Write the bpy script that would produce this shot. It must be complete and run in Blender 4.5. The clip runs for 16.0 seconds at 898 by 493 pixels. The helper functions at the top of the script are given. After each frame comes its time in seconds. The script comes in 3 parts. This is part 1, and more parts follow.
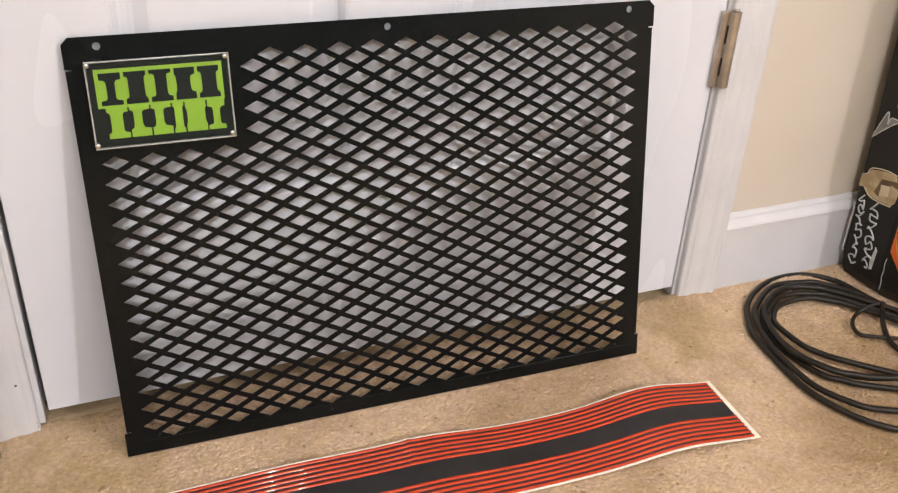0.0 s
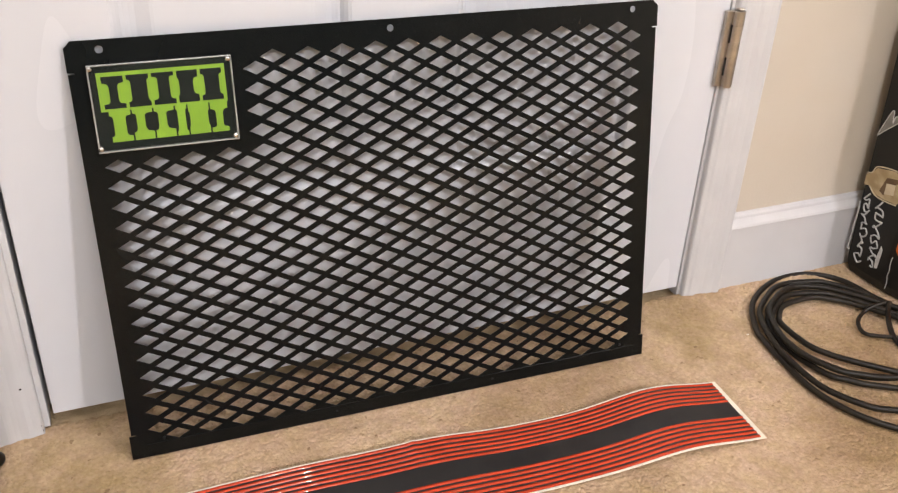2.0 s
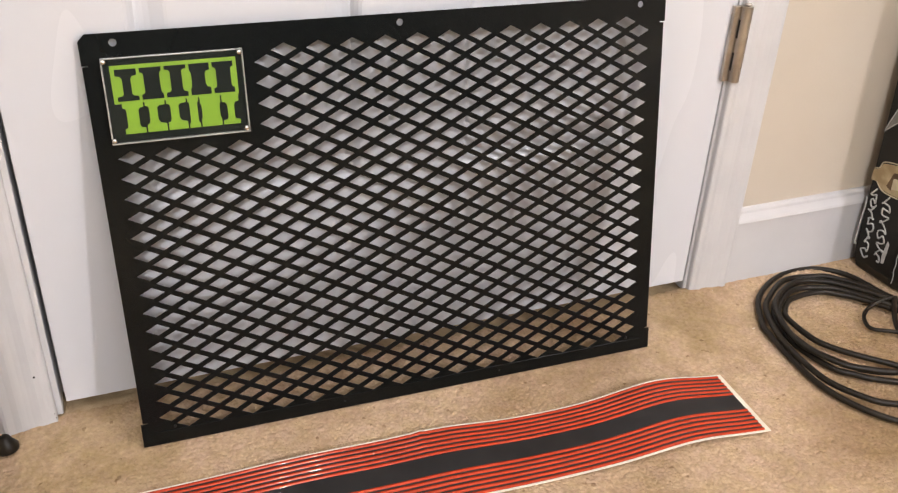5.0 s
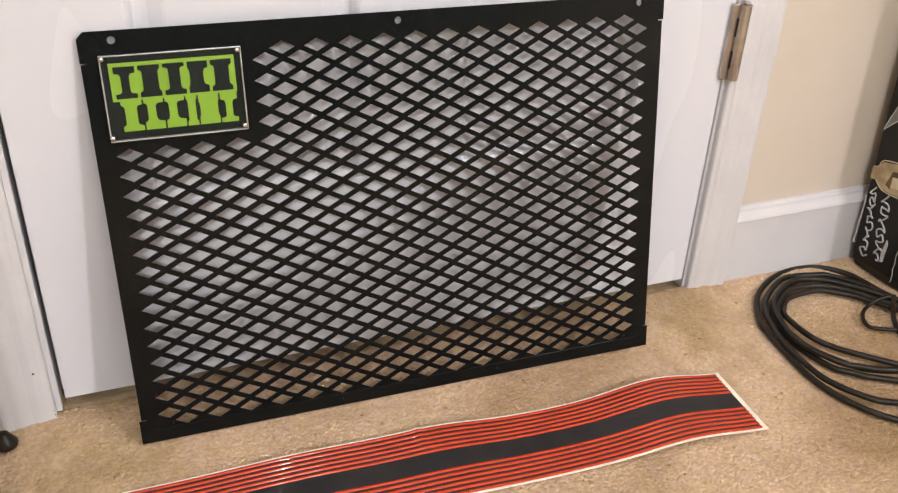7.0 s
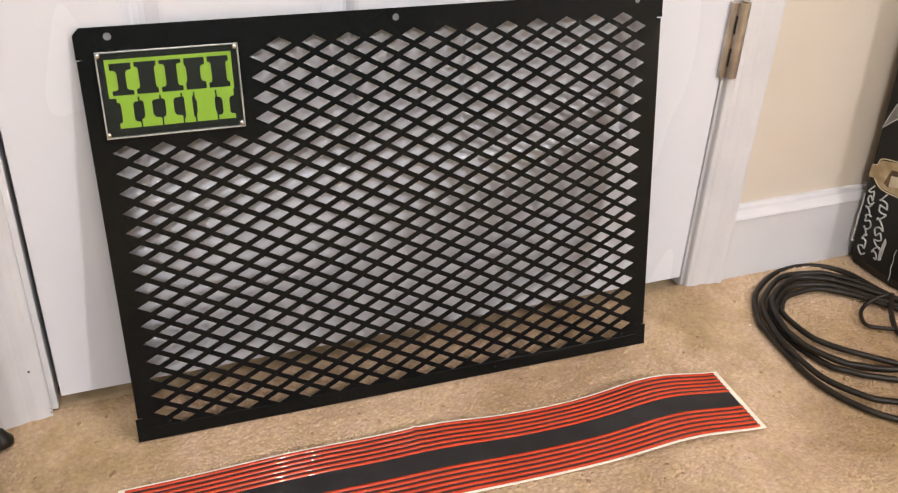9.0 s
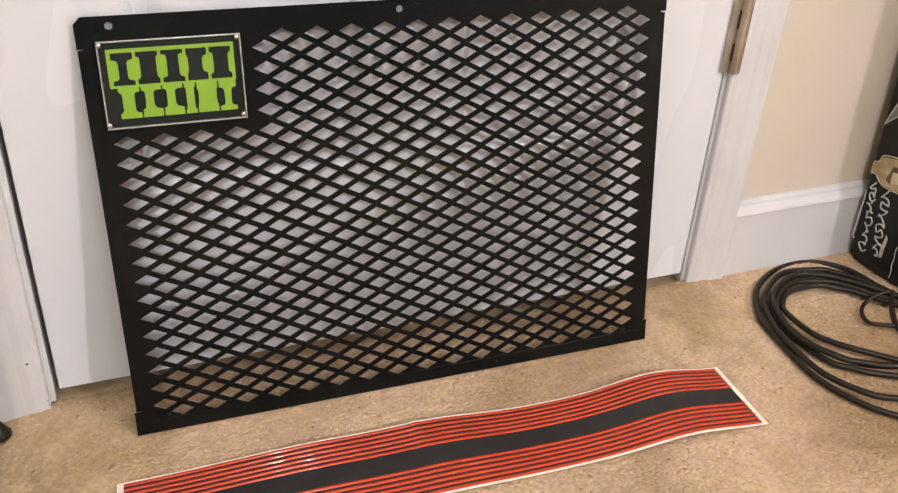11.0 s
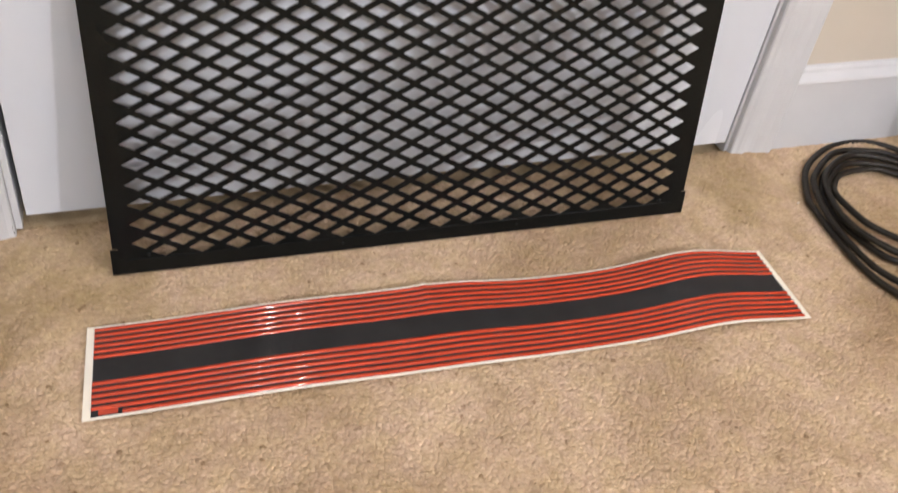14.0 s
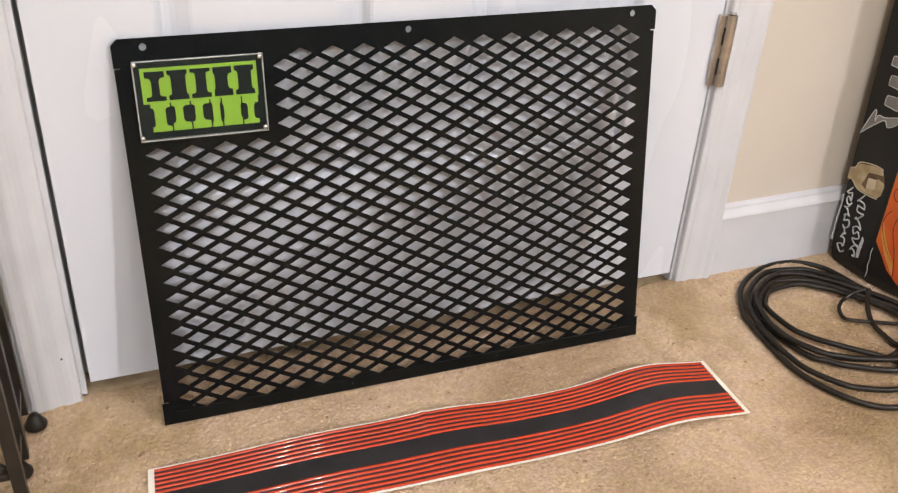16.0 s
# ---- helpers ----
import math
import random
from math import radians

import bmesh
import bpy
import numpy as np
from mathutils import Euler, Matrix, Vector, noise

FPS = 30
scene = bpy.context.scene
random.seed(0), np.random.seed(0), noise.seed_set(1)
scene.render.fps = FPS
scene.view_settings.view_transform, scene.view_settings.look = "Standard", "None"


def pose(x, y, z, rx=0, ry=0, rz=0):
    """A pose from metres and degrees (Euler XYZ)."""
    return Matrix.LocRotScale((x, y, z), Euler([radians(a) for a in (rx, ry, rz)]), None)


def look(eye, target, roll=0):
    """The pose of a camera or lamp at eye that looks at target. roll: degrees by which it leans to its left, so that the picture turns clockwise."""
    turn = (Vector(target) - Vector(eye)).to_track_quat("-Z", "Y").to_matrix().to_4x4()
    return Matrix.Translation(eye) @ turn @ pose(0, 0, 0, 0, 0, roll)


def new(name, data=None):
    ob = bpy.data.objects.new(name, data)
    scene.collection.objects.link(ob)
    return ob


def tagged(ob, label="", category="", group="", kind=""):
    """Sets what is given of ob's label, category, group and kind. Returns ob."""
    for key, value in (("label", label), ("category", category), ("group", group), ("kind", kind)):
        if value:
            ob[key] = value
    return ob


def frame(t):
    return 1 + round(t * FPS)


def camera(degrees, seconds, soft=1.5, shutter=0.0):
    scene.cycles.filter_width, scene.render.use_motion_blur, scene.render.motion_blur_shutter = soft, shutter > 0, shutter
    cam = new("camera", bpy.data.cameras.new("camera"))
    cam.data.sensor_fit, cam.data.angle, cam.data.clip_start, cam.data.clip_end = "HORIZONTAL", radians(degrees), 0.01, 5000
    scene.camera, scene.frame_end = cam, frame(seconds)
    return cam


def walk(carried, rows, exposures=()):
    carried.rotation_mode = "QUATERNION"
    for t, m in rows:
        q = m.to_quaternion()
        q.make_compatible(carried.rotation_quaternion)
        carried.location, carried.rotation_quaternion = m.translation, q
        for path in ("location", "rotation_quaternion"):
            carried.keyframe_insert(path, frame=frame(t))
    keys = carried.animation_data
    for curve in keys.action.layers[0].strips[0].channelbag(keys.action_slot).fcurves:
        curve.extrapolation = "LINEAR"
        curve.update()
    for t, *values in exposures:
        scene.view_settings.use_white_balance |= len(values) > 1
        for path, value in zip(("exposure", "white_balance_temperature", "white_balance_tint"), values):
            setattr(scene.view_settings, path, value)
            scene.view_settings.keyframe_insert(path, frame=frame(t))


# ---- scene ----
cam = camera(51.7, 16.0, 1.25, 0.55)
PATH = [
    (0, (0.084, -0.832, 0.666), (0.764, 0.752, -0.348), 2.9),
    (0.5, (0.083, -0.834, 0.666), (0.765, 0.753, -0.342), 2.8),
    (1, (0.083, -0.835, 0.668), (0.761, 0.754, -0.34), 2.6),
    (1.5, (0.085, -0.834, 0.669), (0.76, 0.755, -0.34), 2.5),
    (2, (0.085, -0.829, 0.667), (0.757, 0.757, -0.349), 2.5),
    (2.5, (0.085, -0.829, 0.661), (0.755, 0.759, -0.354), 2.5),
    (3, (0.083, -0.827, 0.663), (0.747, 0.763, -0.353), 2.5),
    (3.5, (0.083, -0.831, 0.665), (0.746, 0.757, -0.355), 2.5),
    (4, (0.082, -0.834, 0.667), (0.741, 0.754, -0.355), 2.5),
    (6.5, (0.085, -0.841, 0.672), (0.733, 0.744, -0.361), 2.5),
    (7, (0.086, -0.841, 0.671), (0.733, 0.746, -0.36), 2.5),
    (7.5, (0.085, -0.84, 0.672), (0.736, 0.745, -0.359), 2.5),
    (8, (0.084, -0.84, 0.671), (0.736, 0.744, -0.362), 2.6),
    (8.5, (0.086, -0.841, 0.671), (0.736, 0.744, -0.362), 2.6),
    (9, (0.087, -0.838, 0.67), (0.738, 0.744, -0.366), 2.7),
    (11.3, (0.081, -0.83, 0.662), (0.741, 0.742, -0.384), 3.3),
    (11.5, (0.091, -0.815, 0.631), (0.733, 0.735, -0.458), 3.4),
    (12, (0.088, -0.744, 0.556), (0.709, 0.65, -0.737), 7.4),
    (12.5, (0.099, -0.723, 0.557), (0.721, 0.632, -0.776), 8.4),
    (13, (0.102, -0.722, 0.57), (0.722, 0.641, -0.757), 8.7),
    (13.5, (0.104, -0.724, 0.573), (0.723, 0.641, -0.752), 9.0),
    (14, (0.093, -0.733, 0.598), (0.725, 0.646, -0.705), 9.1),
    (14.5, (0.077, -0.791, 0.665), (0.723, 0.693, -0.51), 7.6),
    (15, (0.045, -0.87, 0.705), (0.708, 0.669, -0.386), 5.6),
    (15.5, (0.042, -0.889, 0.709), (0.714, 0.667, -0.352), 4.7),
    (16, (0.045, -0.883, 0.704), (0.721, 0.685, -0.338), 3.4),
]
EXPOSURES = [(0, 0.0, 6900, 11), (9.2, 0.0, 6900, 11), (11.5, -0.02, 7050, 12), (12.4, -0.09, 6600, 11), (14.0, -0.08, 6500, 9), (15.0, -0.02, 6500, 8), (16, 0.0, 6600, 9)]
walk(cam, [(t, look(eye, target, roll)) for t, eye, target, roll in PATH], EXPOSURES)

from mathutils import geometry

# ---- world, lights ----
world = bpy.data.worlds.new("world")
scene.world = world
world.use_nodes = True
world.node_tree.nodes["Background"].inputs[0].default_value = (0.9, 0.95, 1.0, 1)
world.node_tree.nodes["Background"].inputs[1].default_value = 0.05


def bulb(name, place, radius, watts, colour):
    data = bpy.data.lights.new(name, "POINT")
    data.shadow_soft_size, data.energy, data.color = radius, watts, colour
    ob = new(name, data)
    ob.location = place
    return ob


CEILING_LAMP, FAR_LAMP, WEST_FILL = (0.33, -1.30, 2.20), (2.10, -3.45, 2.20), (-0.60, -3.60, 2.36)
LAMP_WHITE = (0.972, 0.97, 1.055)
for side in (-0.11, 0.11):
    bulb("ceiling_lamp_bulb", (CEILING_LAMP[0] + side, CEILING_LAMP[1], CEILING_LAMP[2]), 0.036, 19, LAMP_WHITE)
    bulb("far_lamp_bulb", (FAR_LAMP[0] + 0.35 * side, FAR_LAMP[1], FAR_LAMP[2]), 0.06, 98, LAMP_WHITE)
# soft fill added unseen at the ceiling to lift the openings behind the mesh
panel = bpy.data.lights.new("west_fill_light", "AREA")
panel.shape, panel.size, panel.size_y, panel.energy, panel.color = "RECTANGLE", 0.6, 0.4, 92, (0.96, 0.975, 1.05)
new("west_fill_light", panel).location = WEST_FILL


# ---- materials ----
def material(name, colour, rough=0.5, metal=0.0, colour2=None, scale=30.0, spread=(0.35, 0.65), bump=0.0, bump_scale=200.0,
             rough2=None, island=0.0, coat=0.0, spec=0.5, stretch=(1, 1, 1), detail=4.0):
    m = bpy.data.materials.new(name)
    m.use_nodes = True
    nt = m.node_tree
    bsdf = nt.nodes["Principled BSDF"]
    bsdf.inputs["Roughness"].default_value = rough
    bsdf.inputs["Metallic"].default_value = metal
    bsdf.inputs["Coat Weight"].default_value = coat
    bsdf.inputs["Coat Roughness"].default_value = 0.08
    bsdf.inputs["Specular IOR Level"].default_value = spec
    bsdf.inputs["Base Color"].default_value = (*colour, 1)
    coord = nt.nodes.new("ShaderNodeTexCoord")
    mapping = nt.nodes.new("ShaderNodeMapping")
    mapping.inputs["Scale"].default_value = stretch
    nt.links.new(coord.outputs["Object"], mapping.inputs["Vector"])
    if colour2 is not None:
        tex = nt.nodes.new("ShaderNodeTexNoise")
        tex.inputs["Scale"].default_value = scale
        tex.inputs["Detail"].default_value = detail
        nt.links.new(mapping.outputs[0], tex.inputs["Vector"])
        ramp = nt.nodes.new("ShaderNodeValToRGB")
        ramp.color_ramp.elements[0].position, ramp.color_ramp.elements[1].position = spread
        ramp.color_ramp.elements[0].color, ramp.color_ramp.elements[1].color = (*colour, 1), (*colour2, 1)
        nt.links.new(tex.outputs["Fac"], ramp.inputs["Fac"])
        last = ramp.outputs["Color"]
        if island:
            geo = nt.nodes.new("ShaderNodeNewGeometry")
            spreader = nt.nodes.new("ShaderNodeMapRange")
            spreader.inputs["To Min"].default_value, spreader.inputs["To Max"].default_value = 1 - island, 1 + island
            nt.links.new(geo.outputs["Random Per Island"], spreader.inputs["Value"])
            mul = nt.nodes.new("ShaderNodeVectorMath")
            mul.operation = "MULTIPLY"
            nt.links.new(last, mul.inputs[0])
            nt.links.new(spreader.outputs["Result"], mul.inputs[1])
            last = mul.outputs[0]
        nt.links.new(last, bsdf.inputs["Base Color"])
        if rough2 is not None:
            mr = nt.nodes.new("ShaderNodeMapRange")
            mr.inputs["From Min"].default_value, mr.inputs["From Max"].default_value = spread
            mr.inputs["To Min"].default_value, mr.inputs["To Max"].default_value = rough, rough2
            nt.links.new(tex.outputs["Fac"], mr.inputs["Value"])
            nt.links.new(mr.outputs["Result"], bsdf.inputs["Roughness"])
    if bump:
        tex = nt.nodes.new("ShaderNodeTexNoise")
        tex.inputs["Scale"].default_value = bump_scale
        tex.inputs["Detail"].default_value = 5
        nt.links.new(mapping.outputs[0], tex.inputs["Vector"])
        node = nt.nodes.new("ShaderNodeBump")
        node.inputs["Strength"].default_value = bump
        node.inputs["Distance"].default_value = 0.002
        nt.links.new(tex.outputs["Fac"], node.inputs["Height"])
        nt.links.new(node.outputs["Normal"], bsdf.inputs["Normal"])
    return m


def clear(name, tint, rough=0.02, ior=1.49):
    m = bpy.data.materials.new(name)
    m.use_nodes = True
    nt = m.node_tree
    nt.nodes.remove(nt.nodes["Principled BSDF"])
    see, gloss, mix, fres = (nt.nodes.new(k) for k in ("ShaderNodeBsdfTransparent", "ShaderNodeBsdfGlossy", "ShaderNodeMixShader", "ShaderNodeFresnel"))
    see.inputs["Color"].default_value = (*tint, 1)
    gloss.inputs["Roughness"].default_value = rough
    fres.inputs["IOR"].default_value = ior
    nt.links.new(fres.outputs[0], mix.inputs[0])
    nt.links.new(see.outputs[0], mix.inputs[1])
    nt.links.new(gloss.outputs[0], mix.inputs[2])
    nt.links.new(mix.outputs[0], nt.nodes["Material Output"].inputs["Surface"])
    return m


DOOR_PAINT = material("door_paint", (0.608, 0.630, 0.675), 0.25, colour2=(0.628, 0.650, 0.692), scale=5, detail=2, spread=(0.15, 0.85), bump=0.06, bump_scale=70, rough2=0.29, stretch=(1, 1, 0.35))
TRIM_PAINT = material("trim_paint", (0.550, 0.556, 0.573), 0.34, colour2=(0.590, 0.596, 0.611), scale=14, bump=0.08, bump_scale=90, rough2=0.42)
WALL_PAINT = material("wall_paint", (0.545, 0.492, 0.412), 0.75, colour2=(0.575, 0.522, 0.442), scale=6, bump=0.12, bump_scale=260)
SOUTH_TONE = material("dark_teal_tone", (0.10, 0.13, 0.13), 0.7, colour2=(0.12, 0.15, 0.15), scale=6, bump=0.12, bump_scale=260)
CEILING_PAINT = material("ceiling_paint", (0.78, 0.77, 0.75), 0.9, colour2=(0.8, 0.79, 0.77), scale=4, bump=0.3, bump_scale=120)
CARPET = material("carpet_backing", (0.37, 0.275, 0.165), 0.95, colour2=(0.46, 0.355, 0.225), scale=60, bump=1.0, bump_scale=250, spec=0.1)
PILE = material("carpet_pile", (0.398, 0.280, 0.168), 0.95, colour2=(0.572, 0.430, 0.288), scale=4, spread=(0.36, 0.60), island=0.07, detail=7, spec=0.08)


def trodden(m, patches, stains_and_shade):
    """Soft patches where the pile lies another way, and worn yellowish stains mixed with painted dimmer, yellower
    light, at (x, y, radius, depth).
    """
    nt = m.node_tree
    socket = nt.nodes["Principled BSDF"].inputs["Base Color"]
    last = socket.links[0].from_socket
    coord, tex, ramp = (nt.nodes.new(k) for k in ("ShaderNodeTexCoord", "ShaderNodeTexNoise", "ShaderNodeValToRGB"))
    tex.inputs["Scale"].default_value = 13
    tex.inputs["Detail"].default_value = 3
    tex.inputs["Distortion"].default_value = 0.8
    nt.links.new(coord.outputs["Object"], tex.inputs["Vector"])
    ramp.color_ramp.elements[0].position, ramp.color_ramp.elements[1].position = 0.38, 0.58
    ramp.color_ramp.elements[0].color, ramp.color_ramp.elements[1].color = (*patches, 1), (1, 1, 1, 1)
    nt.links.new(tex.outputs["Fac"], ramp.inputs["Fac"])
    yarn, tint = (nt.nodes.new(k) for k in ("ShaderNodeTexNoise", "ShaderNodeValToRGB"))
    yarn.inputs["Scale"].default_value = 210
    yarn.inputs["Detail"].default_value = 2
    nt.links.new(coord.outputs["Object"], yarn.inputs["Vector"])
    tint.color_ramp.elements[0].position, tint.color_ramp.elements[1].position = 0.30, 0.68
    tint.color_ramp.elements[0].color, tint.color_ramp.elements[1].color = (0.86, 0.84, 0.81, 1), (1.06, 1.06, 1.08, 1)
    nt.links.new(yarn.outputs["Fac"], tint.inputs["Fac"])
    shades = [ramp.outputs["Color"], tint.outputs["Color"]]
    for x, y, radius, depth in stains_and_shade:
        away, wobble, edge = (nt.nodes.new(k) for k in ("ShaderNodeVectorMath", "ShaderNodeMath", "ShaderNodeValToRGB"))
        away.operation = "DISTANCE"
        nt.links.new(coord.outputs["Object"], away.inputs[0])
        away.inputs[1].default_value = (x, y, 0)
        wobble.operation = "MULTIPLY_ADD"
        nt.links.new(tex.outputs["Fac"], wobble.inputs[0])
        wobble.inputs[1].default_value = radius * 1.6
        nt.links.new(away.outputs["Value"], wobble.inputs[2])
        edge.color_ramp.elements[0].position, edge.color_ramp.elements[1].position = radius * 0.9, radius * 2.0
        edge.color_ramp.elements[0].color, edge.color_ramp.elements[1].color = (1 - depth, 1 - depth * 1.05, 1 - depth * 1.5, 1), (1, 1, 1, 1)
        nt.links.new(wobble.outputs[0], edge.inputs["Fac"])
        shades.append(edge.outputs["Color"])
    for colour in shades:
        mul = nt.nodes.new("ShaderNodeVectorMath")
        mul.operation = "MULTIPLY"
        nt.links.new(last, mul.inputs[0])
        nt.links.new(colour, mul.inputs[1])
        last = mul.outputs[0]
    nt.links.new(last, socket)


def flecked(m, warm, cool, share):
    """Patches of two yarn tints and a few dark tufts over a material's colour."""
    nt = m.node_tree
    socket = nt.nodes["Principled BSDF"].inputs["Base Color"]
    last = socket.links[0].from_socket
    coord, tex, ramp, geo, fleck = (nt.nodes.new(k) for k in ("ShaderNodeTexCoord", "ShaderNodeTexNoise", "ShaderNodeValToRGB", "ShaderNodeNewGeometry", "ShaderNodeValToRGB"))
    tex.inputs["Scale"].default_value = 46
    tex.inputs["Detail"].default_value = 4
    nt.links.new(coord.outputs["Object"], tex.inputs["Vector"])
    ramp.color_ramp.elements[0].position, ramp.color_ramp.elements[1].position = 0.36, 0.64
    ramp.color_ramp.elements[0].color, ramp.color_ramp.elements[1].color = (*warm, 1), (*cool, 1)
    nt.links.new(tex.outputs["Fac"], ramp.inputs["Fac"])
    fleck.color_ramp.elements[0].position, fleck.color_ramp.elements[1].position = share * 0.4, share
    fleck.color_ramp.elements[0].color, fleck.color_ramp.elements[1].color = (0.64, 0.59, 0.54, 1), (1, 1, 1, 1)
    nt.links.new(geo.outputs["Random Per Island"], fleck.inputs["Fac"])
    for colour in (ramp.outputs["Color"], fleck.outputs["Color"]):
        mul = nt.nodes.new("ShaderNodeVectorMath")
        mul.operation = "MULTIPLY"
        nt.links.new(last, mul.inputs[0])
        nt.links.new(colour, mul.inputs[1])
        last = mul.outputs[0]
    nt.links.new(last, socket)


flecked(PILE, (0.995, 1.0, 0.965), (1.0, 0.985, 1.06), 0.009)
# spots at left also hold the dimmer light there, at right its yellower cast
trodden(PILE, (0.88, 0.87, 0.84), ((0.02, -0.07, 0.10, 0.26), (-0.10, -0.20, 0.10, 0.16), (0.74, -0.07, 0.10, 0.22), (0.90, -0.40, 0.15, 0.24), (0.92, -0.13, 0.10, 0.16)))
BLACK = material("black_laminate", (0.0036, 0.0046, 0.0048), 0.18, colour2=(0.0050, 0.0058, 0.0058), scale=5, bump=0.02, bump_scale=300, rough2=0.24, spec=0.19)
BLACK_PLASTIC = material("black_plastic", (0.009, 0.010, 0.009), 0.35, colour2=(0.013, 0.014, 0.013), scale=40, spec=0.2)
GREEN = material("green_plate", (0.27, 0.45, 0.032), 0.40, colour2=(0.30, 0.49, 0.038), scale=25)
ACRYLIC = clear("clear_acrylic", (0.97, 0.99, 0.98), ior=1.35)
EDGE_GLINT = material("acrylic_edge_glint", (0.62, 0.64, 0.63), 0.15, 0.6, colour2=(0.34, 0.36, 0.35), scale=25, rough2=0.2)
CHROME = material("chrome", (0.75, 0.75, 0.74), 0.16, 1.0, colour2=(0.65, 0.65, 0.64), scale=60, rough2=0.25)
NICKEL = material("satin_nickel", (0.60, 0.56, 0.51), 0.34, 1.0, colour2=(0.42, 0.38, 0.34), scale=40, rough2=0.4)
DARK_SLOT = material("dark_slot", (0.02, 0.018, 0.016), 0.8)
RED = material("red_vinyl", (0.448, 0.046, 0.016), 0.03, colour2=(0.488, 0.053, 0.020), scale=30, rough2=0.05)
VINYL_BLACK = material("matt_black_vinyl", (0.012, 0.011, 0.011), 0.55, colour2=(0.018, 0.017, 0.017), scale=40, bump=0.04, bump_scale=400)
PAPER = material("white_backing_paper", (0.84, 0.78, 0.67), 0.5, colour2=(0.87, 0.82, 0.71), scale=30)
RUBBER = material("black_rubber", (0.012, 0.0095, 0.007), 0.42, colour2=(0.019, 0.015, 0.010), scale=80, spec=0.3, bump=0.1, bump_scale=300)
IRON = material("dark_bronze_iron", (0.016, 0.013, 0.010), 0.42, 0.2, colour2=(0.030, 0.024, 0.018), scale=35, bump=0.2, bump_scale=120)
CASE_BLACK = material("black_printed_card", (0.010, 0.010, 0.009), 0.45, colour2=(0.016, 0.015, 0.013), scale=12, spec=0.3, bump=0.05, bump_scale=150)
SILVER_INK = material("grey_ink", (0.16, 0.16, 0.15), 0.5, colour2=(0.22, 0.22, 0.21), scale=40)
WHITE_INK = material("white_ink", (0.62, 0.63, 0.62), 0.5, colour2=(0.42, 0.43, 0.44), scale=90)
GOLD_INK = material("tan_gold_ink", (0.34, 0.25, 0.13), 0.45, colour2=(0.52, 0.43, 0.27), scale=60)
BROWN_INK = material("brown_ink", (0.09, 0.05, 0.02), 0.5, colour2=(0.15, 0.09, 0.04), scale=60)
CREAM_INK = material("cream_ink", (0.62, 0.55, 0.40), 0.5, colour2=(0.52, 0.45, 0.32), scale=60)
ORANGE_INK = material("orange_ink", (0.58, 0.085, 0.018), 0.42, colour2=(0.68, 0.17, 0.03), scale=18)
YELLOW_INK = material("flame_yellow_ink", (0.62, 0.26, 0.05), 0.42, colour2=(0.66, 0.36, 0.10), scale=30)
DARK_RED_INK = material("dark_red_ink", (0.16, 0.012, 0.008), 0.45)


# ---- mesh helpers ----
def empty(name, place=(0, 0, 0), label="", category="", group="", kind=""):
    ob = new(name)
    ob.matrix_world = Matrix.Translation(place)
    return tagged(ob, label, category, group, kind)


def mesh_of(name, bm, mat, smooth=False):
    bmesh.ops.recalc_face_normals(bm, faces=bm.faces)
    me = bpy.data.meshes.new(name)
    bm.to_mesh(me)
    bm.free()
    me.materials.append(mat)
    for p in me.polygons:
        p.use_smooth = smooth
    return me


def part(name, bm, mat, parent=None, label="", smooth=False):
    ob = new(name, mesh_of(name, bm, mat, smooth))
    if parent is not None:
        ob.parent = parent
        up = parent
        m = Matrix.Identity(4)
        while up is not None:
            m = up.matrix_parent_inverse @ up.matrix_basis @ m if up.parent else up.matrix_basis @ m
            up = up.parent
        ob.matrix_parent_inverse = m.inverted()
    return tagged(ob, label)


def add_box(bm, lo, hi, bevel=0.0, segments=2, m=None):
    r = bmesh.ops.create_cube(bm, size=1)
    vs = r["verts"]
    for v in vs:
        v.co = Vector([lo[i] + (v.co[i] + 0.5) * (hi[i] - lo[i]) for i in range(3)])
    if bevel:
        es = list({e for v in vs for e in v.link_edges})
        out = bmesh.ops.bevel(bm, geom=es, offset=bevel, segments=segments, affect="EDGES", profile=0.5)
        vs = list({v for f in out["faces"] for v in f.verts} | {v for v in vs if v.is_valid})
    if m is not None:
        bmesh.ops.transform(bm, matrix=m, verts=vs)
    return vs


def box_bm(lo, hi, bevel=0.0, segments=2, m=None):
    bm = bmesh.new()
    add_box(bm, lo, hi, bevel, segments, m)
    return bm


def prism_bm(outline, thick, m=None, bevel=0.0):
    """A flat plate from a closed outline in x and y, from z = 0 up to thick."""
    bm = bmesh.new()
    low = [bm.verts.new((x, y, 0)) for x, y in outline]
    high = [bm.verts.new((x, y, thick)) for x, y in outline]
    bm.faces.new(low[::-1])
    top = bm.faces.new(high)
    n = len(low)
    for i in range(n):
        bm.faces.new((low[i], low[(i + 1) % n], high[(i + 1) % n], high[i]))
    if bevel:
        bmesh.ops.bevel(bm, geom=list(top.edges), offset=bevel, segments=2, affect="EDGES")
    if m is not None:
        bmesh.ops.transform(bm, matrix=m, verts=bm.verts)
    return bm


